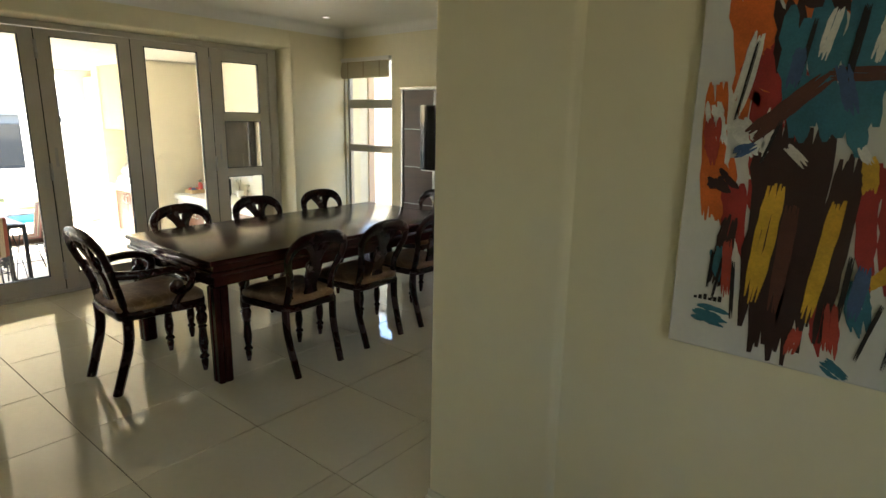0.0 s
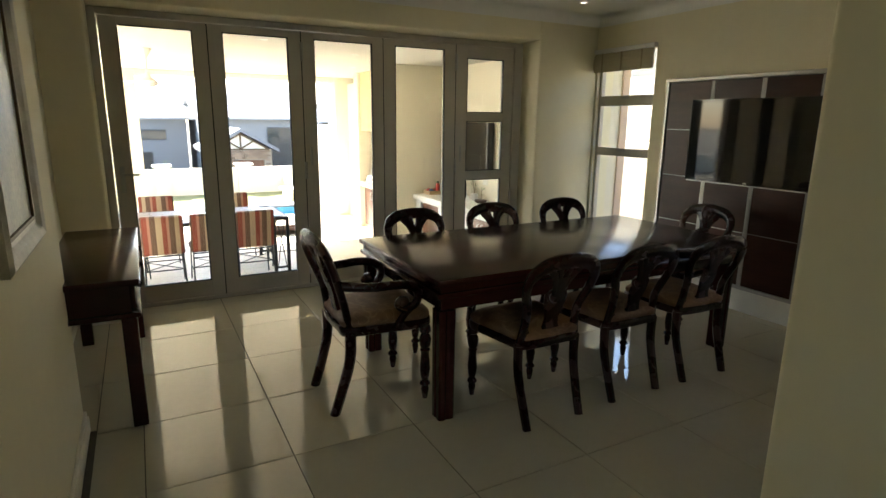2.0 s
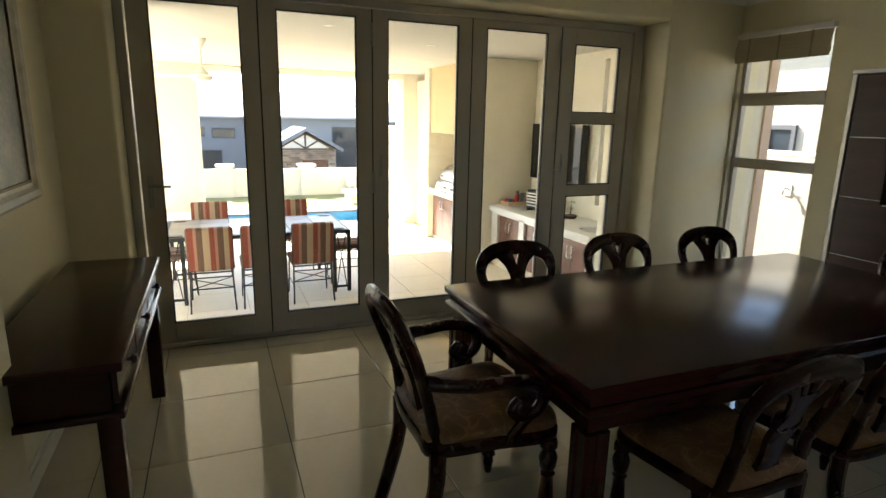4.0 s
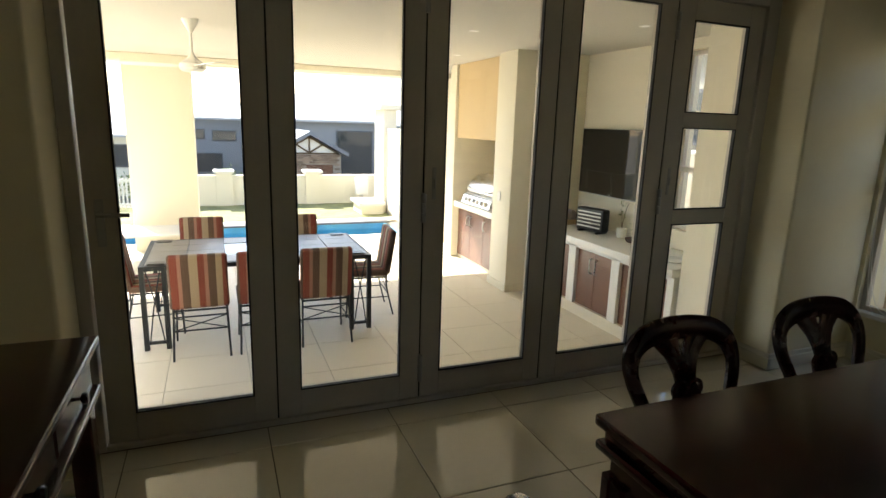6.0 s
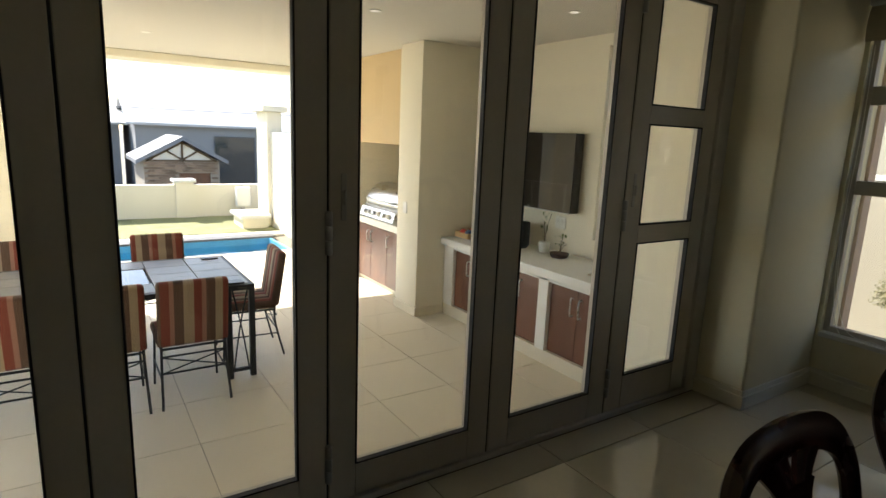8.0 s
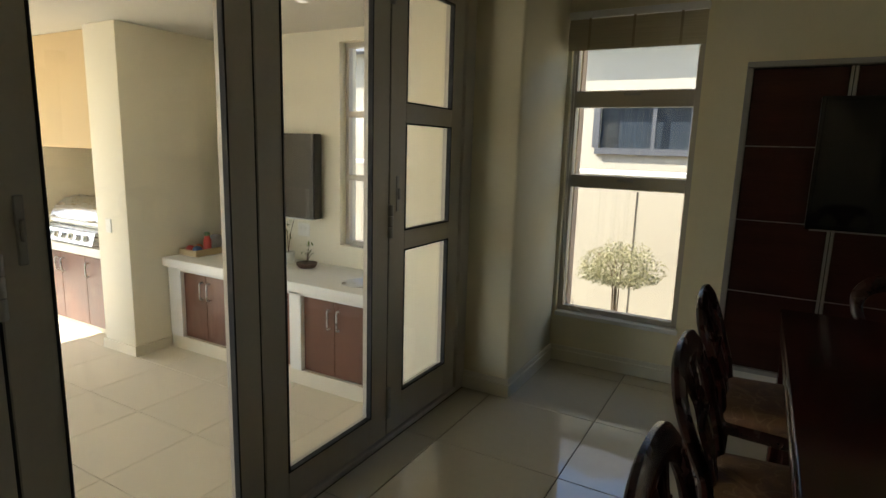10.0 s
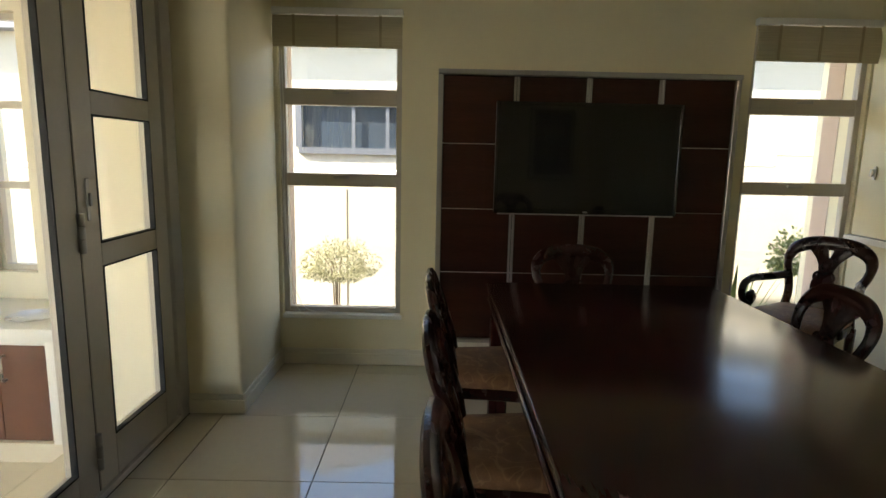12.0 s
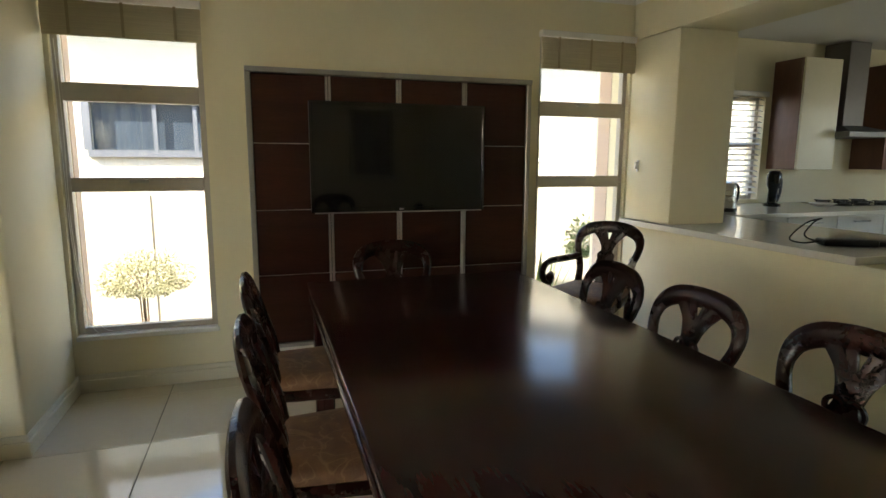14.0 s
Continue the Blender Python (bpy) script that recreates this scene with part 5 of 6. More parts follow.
def patio_chair():
    root = thing("patio_chair", "wrought-iron patio chair with red and brown striped cushions", "chair", "chairs round the patio table")
    I = M["iron"]

    def bar(a, b, r=0.009):
        return sweep(bmesh.new(), [a, b], r, r, up=(0.3, 0.2, 1) if abs(Vector(b).z - Vector(a).z) < 0.05 else (0, 1, 0.1), sides=6)

    for sx in (-1, 1):
        part("front_leg", bar((sx * 0.22, 0.22, 0), (sx * 0.205, 0.20, 0.42)), I, root, "", True)
        part("back_leg", sweep(bmesh.new(), smooth_pts([(sx * 0.22, -0.27, 0), (sx * 0.21, -0.21, 0.25), (sx * 0.205, -0.20, 0.42), (sx * 0.20, -0.27, 0.84)], 4), 0.009, 0.009, up=(1, 0, 0), sides=6), I, root, "", True)
        part("side_rail", bar((sx * 0.205, -0.20, 0.41), (sx * 0.205, 0.20, 0.41)), I, root)
        part("brace", bar((sx * 0.212, -0.23, 0.20), (sx * 0.215, 0.21, 0.20), 0.006), I, root)
    part("front_rail", bar((-0.205, 0.20, 0.41), (0.205, 0.20, 0.41)), I, root)
    part("back_rail", bar((-0.205, -0.20, 0.41), (0.205, -0.20, 0.41)), I, root)
    for z in (0.36, 0.24):
        part("stretcher", bar((-0.21, -0.212, z), (0.21, -0.212, z), 0.007), I, root)
    for sx in (-1, 1):
        part("cross", sweep(bmesh.new(), smooth_pts([(sx * 0.20, -0.213, 0.355), (0.0, -0.213, 0.30), (-sx * 0.20, -0.213, 0.245)], 5), 0.005, 0.005, up=(0, 1, 0), sides=5), I, root)
    part("seat_cushion", box(bmesh.new(), -0.23, 0.23, -0.21, 0.23, 0.421, 0.49, 0.025, 3), M["stripes"], root, "striped seat cushion", True)
    bm = box(bmesh.new(), -0.225, 0.225, -0.035, 0.035, 0.0, 0.46, 0.024, 3)
    bmesh.ops.rotate(bm, verts=bm.verts, cent=(0, 0, 0), matrix=Matrix.Rotation(radians(9), 3, "X"))
    bmesh.ops.translate(bm, verts=bm.verts, vec=(0, -0.20, 0.44))
    part("back_cushion", bm, M["stripes"], root, "striped back cushion", True)
    return root


pc = patio_chair()
pc.matrix_basis = pose(-9.27, 0.86, PZ, 0, 0, 90)
for x, y, a in ((-9.27, 1.38, 90), (-9.27, 1.895, 90), (-10.62, 0.86, -90), (-10.62, 1.89, -90), (-9.87, 2.44, 176), (-9.87, 0.46, 4)):
    copy_thing(pc, pose(x, y, PZ, 0, 0, a))


def patio_table():
    root = thing("patio_table", "wrought-iron patio table with a slate tiled top", "table", at=pose(-9.87, 1.385, PZ))
    I = M["iron"]
    hx, hy = 0.56, 0.99
    part("frame", boxes((-hx, hx, -hy, -hy + 0.04, 0.70, 0.74), (-hx, hx, hy - 0.04, hy, 0.70, 0.74), (-hx, -hx + 0.04, -hy + 0.04, hy - 0.04, 0.70, 0.74), (hx - 0.04, hx, -hy + 0.04, hy - 0.04, 0.70, 0.74), (-hx + 0.04, hx - 0.04, -hy + 0.04, hy - 0.04, 0.70, 0.715)), I, root, "dark iron frame")
    for i in range(4):
        for j in range(6):
            if i in (1, 2) and j in (2, 3):
                continue
            a, b = -hx + 0.043 + i * 0.2585, -hy + 0.043 + j * 0.319
            part("tile", boxes((a, a + 0.254, b, b + 0.314, 0.7155, 0.742), bevel=0.003), M["slate"], root)
    part("glass_inset", boxes((-0.25, 0.25, -0.31, 0.31, 0.7155, 0.738), bevel=0.002), M["gloss_black"], root, "dark glass inset")
    for sx in (-1, 1):
        for sy in (-1, 1):
            part("cup_holder", boxes((sx * 0.47 - 0.05, sx * 0.47 + 0.05, sy * 0.86 - 0.07, sy * 0.86 + 0.07, 0.7425, 0.752), bevel=0.004), M["plastic"], root, "black corner inset")
    for sx in (-1, 1):
        for sy in (-1, 1):
            for dx, dy in ((0, 0), (-sx * 0.0, -sy * 0.17)):
                part("leg", boxes((sx * (hx - 0.02) - 0.02 + dx, sx * (hx - 0.02) + 0.02 + dx, sy * (hy - 0.02) - 0.02 + dy, sy * (hy - 0.02) + 0.02 + dy, 0, 0.70)), I, root)
            part("foot_rail", boxes((sx * (hx - 0.02) - 0.012, sx * (hx - 0.02) + 0.012, min(sy * (hy - 0.04), sy * (hy - 0.17)), max(sy * (hy - 0.04), sy * (hy - 0.17)), 0.05, 0.075)), I, root)
            for q in (-1, 1):
                ym = sy * (hy - 0.105)
                part("scroll_rod", sweep(bmesh.new(), smooth_pts([(sx * (hx - 0.02), ym + q * 0.055, 0.075), (sx * (hx - 0.02), ym + q * 0.01, 0.38), (sx * (hx - 0.02), ym - q * 0.055, 0.70)], 4), 0.006, 0.006, up=(1, 0, 0), sides=5), I, root)


patio_table()
bench = thing("slatted_bench", "low white slatted bench beside the column", "bench", at=pose(-12.85, 0.15, PZ))
for i in range(8):
    part("slat", boxes((-0.40 + i * 0.1, -0.315 + i * 0.1, -0.75, 0.75, 0.38, 0.41), bevel=0.003), M["white"], bench)
for sx in (-0.34, 0.30):
    for sy in (-0.6, 0.6):
        part("leg", boxes((sx, sx + 0.06, sy - 0.03, sy + 0.03, 0, 0.38)), M["white"], bench)


# ---- garden, pool, boundary ----
GZ = PZ - 0.06
PX0, PX1, PY0, PY1 = -15.4, -12.95, -5.0, 4.25


def ground_sheet():
    xs = [-400, -120, -60, -40, -30, -25, -22, -19, -18.4, -17, -16.2, PX0 - 0.02, PX0, -14.2, PX1, PX1 + 0.02, -11, -7.2, -5, 0, 4, 10, 30, 120, 400]
    ys = [-400, -120, -50, -20, -9, PY0 - 0.02, PY0, -2, 0, 2, PY1, PY1 + 0.02, 5.4, 6.4, 7.6, 10, 14, 25, 60, 150, 400]
    bm = bmesh.new()
    rows = []
    for x in xs:
        row = []
        for y in ys:
            z = GZ - 0.02
            if x < -19:
                z -= min(1.9, (-19 - x) * 0.22)
            if PX0 <= x <= PX1 and PY0 <= y <= PY1:
                z = -2.0
            elif -18.5 < x < -6.9 and -9 < y < 5.3:
                z = GZ - 0.045
            row.append(bm.verts.new((x, y, z)))
        rows.append(row)
    for i in range(len(xs) - 1):
        for j in range(len(ys) - 1):
            bm.faces.new((rows[i][j], rows[i + 1][j], rows[i + 1][j + 1], rows[i][j + 1]))
    return bm


structure("ground", ground_sheet(), M["ground"], "bare garden soil and far ground", False, "ground")
structure("lawn", boxes((-18.28, -16.05, -9, 4.6, GZ - 0.04, GZ + 0.02)), M["grass"], "sunlit lawn beyond the pool", False, "lawn")
# The second box is out of view, added to bounce sunlight into the patio.
structure("pool_paving", boxes((-16.05, PX0 - 0.3, -9, 4.6, GZ - 0.04, GZ + 0.01), (-12.6, XWO, -12, -4.52, GZ - 0.04, GZ + 0.03), (PX1 + 0.3, -13.98, PY0, 4.6, GZ - 0.04, GZ + 0.01), (-13.98, PX1 + 0.3, 4.36, 4.6, GZ - 0.04, GZ + 0.01)), M["paving"], "pale sunlit pool paving, with an unseen strip added for bounce light", False, "paving")
structure("pool_shell", boxes((PX0, PX0 + 0.05, PY0, PY1, -1.9, GZ), (PX1 - 0.05, PX1, PY0, PY1, -1.9, GZ), (PX0 + 0.05, PX1 - 0.05, PY1 - 0.05, PY1, -1.9, GZ), (PX0 + 0.05, PX1 - 0.05, PY0, PY0 + 0.05, -1.9, GZ), (PX0 + 0.05, PX1 - 0.05, PY0 + 0.05, PY1 - 0.05, -1.95, -1.9)), M["pool_tile"], "blue plastered pool", False, "pool")
structure("pool_coping", boxes((PX0 - 0.3, PX0 + 0.02, PY0, PY1 + 0.1, GZ, GZ + 0.035), (PX1 - 0.02, PX1 + 0.3, PY0, PY1 + 0.1, GZ, GZ + 0.035), bevel=0.006), M["slate"], "dark pool coping", False, "coping")


def water_sheet():
    bm = bmesh.new()
    n, k = 50, 90
    rows = [[bm.verts.new((PX0 + 0.051 + (PX1 - PX0 - 0.102) * i / n, PY0 + 0.051 + (PY1 - PY0 - 0.102) * j / k, GZ - 0.10 + 0.006 * noise.noise(Vector((i * 0.5, j * 0.5, 0))))) for j in range(k + 1)] for i in range(n + 1)]
    for i in range(n):
        for j in range(k):
            bm.faces.new((rows[i][j], rows[i + 1][j], rows[i + 1][j + 1], rows[i][j + 1]))
    return bm


wat = structure("water", water_sheet(), glass_material("pool_water", (0.55, 0.85, 0.95), 0.03), "clear blue pool water", True)
wat.visible_shadow = False


def garden_wall():
    root = thing("garden_wall", "low cream boundary wall with capped piers", "wall", kind="structure")
    top = 0.16
    part("wall", boxes((-18.50, -18.30, -0.35, 12.0, GZ - 0.3, top), (-18.50, -18.30, -14.0, -2.0, GZ - 0.3, top)), M["extwall"], root)
    for y in (-2.2, -0.35, 1.20, 3.24, 5.25, 7.25, 9.25):
        p = part("pier", boxes((-18.58, -18.22, y - 0.18, y + 0.18, GZ - 0.3, top + 0.06), bevel=0.006), M["extwall"], root)
        part("cap", boxes((-18.63, -18.17, y - 0.23, y + 0.23, top + 0.06, top + 0.12), bevel=0.01), M["white"], p, "white cap")


garden_wall()
gate = thing("picket_gate", "white metal picket gate in the boundary wall", "gate")
part("gate_frame", boxes((-18.42, -18.38, -1.98, -0.56, GZ + 0.05, GZ + 0.10), (-18.42, -18.38, -1.98, -0.56, 0.02, 0.07)), M["white"], gate)
for i in range(18):
    part("picket", boxes((-18.41, -18.39, -1.96 + i * 0.08, -1.925 + i * 0.08, GZ, 0.10)), M["white"], gate)
kiosk = thing("utility_box", "pale grey utility box on a short post by the wall", "box")
part("box", boxes((-18.14, -17.96, 4.25, 4.55, -0.30, 0.12), bevel=0.01), M["white"], kiosk)
part("post", boxes((-18.08, -18.02, 4.36, 4.44, GZ - 0.04, -0.30)), M["strip"], kiosk)

# white screen wall and planter at the end of the pool
structure("screen_wall", boxes((-16.6, -14.3, 4.62, 4.80, GZ - 0.2, 1.35), (-17.35, -16.6, 4.55, 4.85, GZ - 0.2, 1.75), (-17.45, -16.5, 4.45, 4.95, 1.75, 1.86), (-14.3, -12.2, 4.62, 4.80, GZ - 0.2, 2.2), bevel=0.01), M["extwall"], "white screen wall along the pool", False, "wall")
pl = thing("planter", "white stepped masonry planter beside the lawn", "planter")
part("trough", boxes((-17.2, -16.4, 4.0, 4.5, GZ - 0.04, -0.34), bevel=0.01), M["extwall"], pl)
part("rim", boxes((-17.26, -16.34, 3.94, 4.54, -0.34, -0.27), bevel=0.01), M["white"], pl, "white rim")


# ---- plants ----
def leafy(bm, rnd, centre, radii, count, size, shell=0.45, flat=1.0):
    """Small folded leaves spread through an uneven crown."""
    for _ in range(count):
        d = Vector((rnd.gauss(0, 1), rnd.gauss(0, 1), rnd.gauss(0, 1))).normalized()
        d.z *= flat if d.z < 0 else 1.0
        r = shell + (1 - shell) * rnd.random()
        r *= 1 + 0.22 * noise.noise(d * 2.1)
        c = Vector(centre) + Vector((d.x * radii[0], d.y * radii[1], d.z * radii[2])) * r
        a = (d + Vector((rnd.uniform(-1, 1), rnd.uniform(-1, 1), rnd.uniform(-1, 1))) * 0.9).normalized()
        s = a.cross(Vector((rnd.uniform(-1, 1), rnd.uniform(-1, 1), rnd.uniform(-1, 1)))).normalized()
        L = size * rnd.uniform(0.6, 1.3)
        n = a.cross(s) * L * 0.15
        bm.faces.new([bm.verts.new(p) for p in (c, c + a * L * 0.5 + s * L * 0.28 + n, c + a * L, c + a * L * 0.5 - s * L * 0.28 + n)])


def topiary(x, y, z, rx, rz, mat, seed, label, count=2600, size=0.035):
    rnd = random.Random(seed)
    root = thing("topiary_bush", label, "bush", at=pose(x, y, GZ - 0.03))
    h = z - GZ + 0.03
    bm = bmesh.new()
    for k in range(4):
        ox, oy = rnd.uniform(-0.05, 0.05), rnd.uniform(-0.04, 0.04)
        pts = smooth_pts([(ox * 0.5, oy * 0.5, 0), (ox, oy, h * 0.55), (ox * 1.5, oy, h * 0.9), (ox * 5, oy * 5, h + rz * 0.3)], 5)
        sweep(bm, pts, [0.010 - 0.006 * i / len(pts) for i in range(len(pts))], 0.008, sides=6)
    part("trunk", bm, M["bark"], root, "", True)
    bm = bmesh.new()
    leafy(bm, rnd, (0, 0, h - rz * 0.35), (rx, rx, rz * 1.35), count, size, 0.45, 0.4)
    part("crown", bm, mat, root, "pale variegated leaves" if mat is M["leaf_pale"] else "")
    return root


topiary(-6.49, 6.75, 0.365, 0.385, 0.215, M["leaf_pale"], 3, "clipped round variegated bush on thin stems beside the boundary wall", 6500, 0.022)
topiary(-2.22, 6.6, 0.54, 0.22, 0.24, M["leaf"], 8, "clipped round green bush beside the boundary wall", 1400, 0.04)


def spiky(x, y, z, n, length, seed, label, name="spiky_plant"):
    rnd = random.Random(seed)
    root = thing(name, label, "plant", at=pose(x, y, z))
    bm = bmesh.new()
    for i in range(n):
        a, e = rnd.random() * 6.28, radians(rnd.uniform(25, 80))
        L = length * rnd.uniform(0.7, 1.1)
        dx, dy = math.cos(a), math.sin(a)
        pts = [Vector((dx * L * t * math.cos(e), dy * L * t * math.cos(e), L * t * math.sin(e) - 0.35 * L * t * t * math.cos(e))) for t in (0, 0.25, 0.5, 0.75, 1.0)]
        side = Vector((-dy, dx, 0))
        w = (0.02, 0.03, 0.026, 0.016, 0.002)
        l = [bm.verts.new(p + side * q * length * 1.2) for p, q in zip(pts, w)]
        r = [bm.verts.new(p - side * q * length * 1.2) for p, q in zip(pts, w)]
        for k in range(4):
            bm.faces.new((l[k], l[k + 1], r[k + 1], r[k]))
    part("leaf", bm, M["leaf"], root)
    return root


spiky(-2.85, 6.5, GZ - 0.02, 60, 1.15, 4, "spiky green strap-leaved plant in the side garden")
spiky(-3.25, 6.75, GZ - 0.02, 34, 0.6, 6, "low spiky green plant in the side garden")


def palm(x, y, z, h, seed):
    rnd = random.Random(seed)
    root = thing("yucca_tree", "thin branching yucca tree behind the boundary wall", "tree", at=pose(x, y, z))
    bm = bmesh.new()
    heads = []
    for k in range(4):
        a = rnd.random() * 6.28
        top = Vector((math.cos(a) * h * 0.25, math.sin(a) * h * 0.25, h * rnd.uniform(0.75, 1.0)))
        pts = smooth_pts([(0, 0, 0), (0.05, 0, h * 0.3), (top.x * 0.5, top.y * 0.5, h * 0.55), tuple(top)], 5)
        sweep(bm, pts, [0.10 - 0.06 * i / len(pts) for i in range(len(pts))], [0.10 - 0.06 * i / len(pts) for i in range(len(pts))], sides=6)
        heads.append(top)
    part("trunk", bm, M["bark"], root, "", True)
    bm = bmesh.new()
    for t in heads:
        for i in range(45):
            d = Vector((rnd.gauss(0, 1), rnd.gauss(0, 1), rnd.gauss(0.2, 0.8))).normalized()
            s = d.cross(Vector((0.1, 0.2, 1))).normalized() * 0.035
            L = rnd.uniform(0.5, 0.9)
            bm.faces.new([bm.verts.new(p) for p in (t - s, t + d * L * 0.6 - s - Vector((0, 0, 0.05)), t + d * L - Vector((0, 0, 0.18)), t + d * L * 0.6 + s - Vector((0, 0, 0.05)), t + s)])
    part("crown", bm, M["leaf"], root)


palm(-27.0, 8.3, -2.2, 3.2, 11)
palm(-26.5, 9.3, -2.2, 2.6, 12)


def bush(x, y, z, r, seed, label="loose green shrub beyond the boundary wall", size=0.12, count=700):
    rnd = random.Random(seed)
    root = thing("shrub", label, "bush", "shrubs beyond the wall", at=pose(x, y, z))
    bm = bmesh.new()
    for k in range(5):
        a = rnd.random() * 6.28
        sweep(bm, smooth_pts([(0, 0, 0), (0.2 * r * math.cos(a), 0.2 * r * math.sin(a), r * 0.6), (0.6 * r * math.cos(a), 0.6 * r * math.sin(a), r * 1.2)], 4), 0.03, 0.03, sides=5)
    part("trunk", bm, M["bark"], root)
    bm = bmesh.new()
    for k in range(6):
        leafy(bm, rnd, (rnd.uniform(-0.5, 0.5) * r, rnd.uniform(-0.6, 0.6) * r, r * rnd.uniform(0.6, 1.3)), (r * 0.55, r * 0.55, r * 0.5), count // 6, size, 0.2)
    part("crown", bm, M["leaf"], root)


bush(-24.5, 1.4, -1.6, 0.9, 21)
bush(-25.0, 2.2, -1.6, 0.7, 22)
bush(-25.2, 7.6, -1.7, 0.7, 23)
bush(-24.2, -1.0, -1.5, 0.8, 24)


# garden tap on the boundary wall
def garden_tap(x, z):
    root = thing("garden_tap", "pale garden tap with a hose fitting on the boundary wall", "tap")
    part("plate", boxes((x - 0.05, x + 0.05, 7.436, 7.449, z - 0.07, z + 0.07), bevel=0.004), M["white"], root)
    part("spout", sweep(bmesh.new(), smooth_pts([(x, 7.436, z + 0.02), (x, 7.39, z + 0.03), (x, 7.36, z), (x, 7.355, z - 0.05)], 5), 0.014, 0.014, up=(1, 0, 0)), M["strip"], root, "metal spout", True)
    part("handle", boxes((x - 0.035, x + 0.035, 7.385, 7.40, z + 0.055, z + 0.067), bevel=0.003), M["strip"], root, "metal cross handle")


garden_tap(-7.76, 0.75)


# ---- neighbours ----
def side_boundary():
    root = thing("boundary_wall", "cream plaster boundary wall beside the house, stepping up, with a white coping", "wall", kind="structure")
    for x0, x1, top in ((-19.0, -4.2, 1.16), (-4.2, -2.0, 1.33), (-2.0, 6.0, 1.45)):
        part("wall", boxes((x0, x1, 7.45, 7.65, GZ - 0.1, top)), M["bwall"], root)
        part("coping", boxes((x0, x1, 7.445, 7.655, top, top + 0.05), bevel=0.006), M["white"], root, "pale coping")
    for x in (-6.52, -9.5, -3.5, -0.5):
        part("joint", boxes((x - 0.006, x + 0.006, 7.4465, 7.4495, GZ, 1.0)), M["grout"], root, "thin dark joint")


side_boundary()


def neighbour_house():
    root = thing("neighbour_house", "cream single-storey neighbouring house with a grey framed window", "house")
    y = 9.6
    wx0, wx1, wz0, wz1 = -7.50, -5.8, 1.46, 2.05
    part("wall", boxes((-16, wx0, y, y + 0.3, GZ - 0.1, 2.95), (wx1, 6, y, y + 0.3, GZ - 0.1, 2.95), (wx0, wx1, y, y + 0.3, GZ - 0.1, wz0), (wx0, wx1, y, y + 0.3, wz1, 2.95), (-16, -15.7, y + 0.3, y + 8, GZ - 0.1, 2.95), (5.7, 6, y + 0.3, y + 8, GZ - 0.1, 2.95), (-15.7, 5.7, y + 7.7, y + 8, GZ - 0.1, 2.95)), M["bwall"], root)
    bm = boxes((-16.4, 6.4, y - 0.25, y + 8.4, 2.95, 3.05))
    ring_tube(bm, [[(-8.7, yy, 3.051), (-5.7, yy, 3.051), (-7.2, yy, 3.45)] for yy in (y - 0.25, y + 4.0)])
    part("roof", bm, M["slate_roof"], root, "grey roof with a low gable")
    w = part("window", boxes((wx0 - 0.05, wx1 + 0.05, y - 0.05, y, wz0 - 0.09, wz0), (wx0 - 0.05, wx1 + 0.05, y - 0.05, y, wz1, wz1 + 0.06), (wx0 - 0.09, wx0, y - 0.05, y, wz0, wz1), (wx1, wx1 + 0.09, y - 0.05, y, wz0, wz1), (wx0 + 0.7, wx0 + 0.75, y - 0.02, y, wz0, wz1), (wx0 + 1.18, wx0 + 1.23, y - 0.02, y, wz0, wz1)), M["grey_frame"], root, "grey window surround")
    part("glass", boxes((wx0, wx1, y + 0.05, y + 0.07, wz0, wz1)), M["dark_glass"], w, "dark glazing")
    for (a, b, c, d) in ((-9.80, -9.42, 1.00, 1.46), (-12.9, -12.3, 1.3, 2.2)):
        w2 = part("window", boxes((a - 0.07, b + 0.07, y - 0.05, y - 0.001, c - 0.07, c), (a - 0.07, b + 0.07, y - 0.05, y - 0.001, d, d + 0.07), (a - 0.07, a, y - 0.05, y - 0.001, c, d), (b, b + 0.07, y - 0.05, y - 0.001, c, d)), M["grey_frame"], root, "grey window surround")
        part("glass", boxes((a, b, y - 0.02, y - 0.004, c, d)), M["dark_glass"], w2, "dark glazing")


M["grey_frame"] = material("grey_window_surround", (0.085, 0.088, 0.092), 0.6, var=0.06)
neighbour_house()


def far_house(name, label, x, y0, y1, z0, zt, depth, windows, wallmat="grey_house", roofmat="roof", rise=1.2):
    root = thing(name, label, "house")
    part("wall", boxes((x - depth, x, y0, y1, z0, zt)), M[wallmat], root)
    bm = bmesh.new()
    ring_tube(bm, [[(x + 0.4, yy, zt), (x + 0.4, yy, zt + 0.12), (x - depth / 2, yy, zt + rise + 0.12), (x - depth - 0.4, yy, zt + 0.12), (x - depth - 0.4, yy, zt), (x - depth / 2, yy, zt + rise)] for yy in (y0 - 0.4, y1 + 0.4)])
    part("roof", bm, M[roofmat], root, "pale sheet roof")
    for a, b, c, d in windows:
        w = part("window", boxes((x, x + 0.05, a - 0.06, a, c - 0.06, d + 0.06), (x, x + 0.05, b, b + 0.06, c - 0.06, d + 0.06), (x, x + 0.05, a, b, c - 0.06, c), (x, x + 0.05, a, b, d, d + 0.06)), M["grey_frame"], root)
        part("pane", boxes((x + 0.002, x + 0.02, a, b, c, d)), M["dark_glass"], w)
    return root


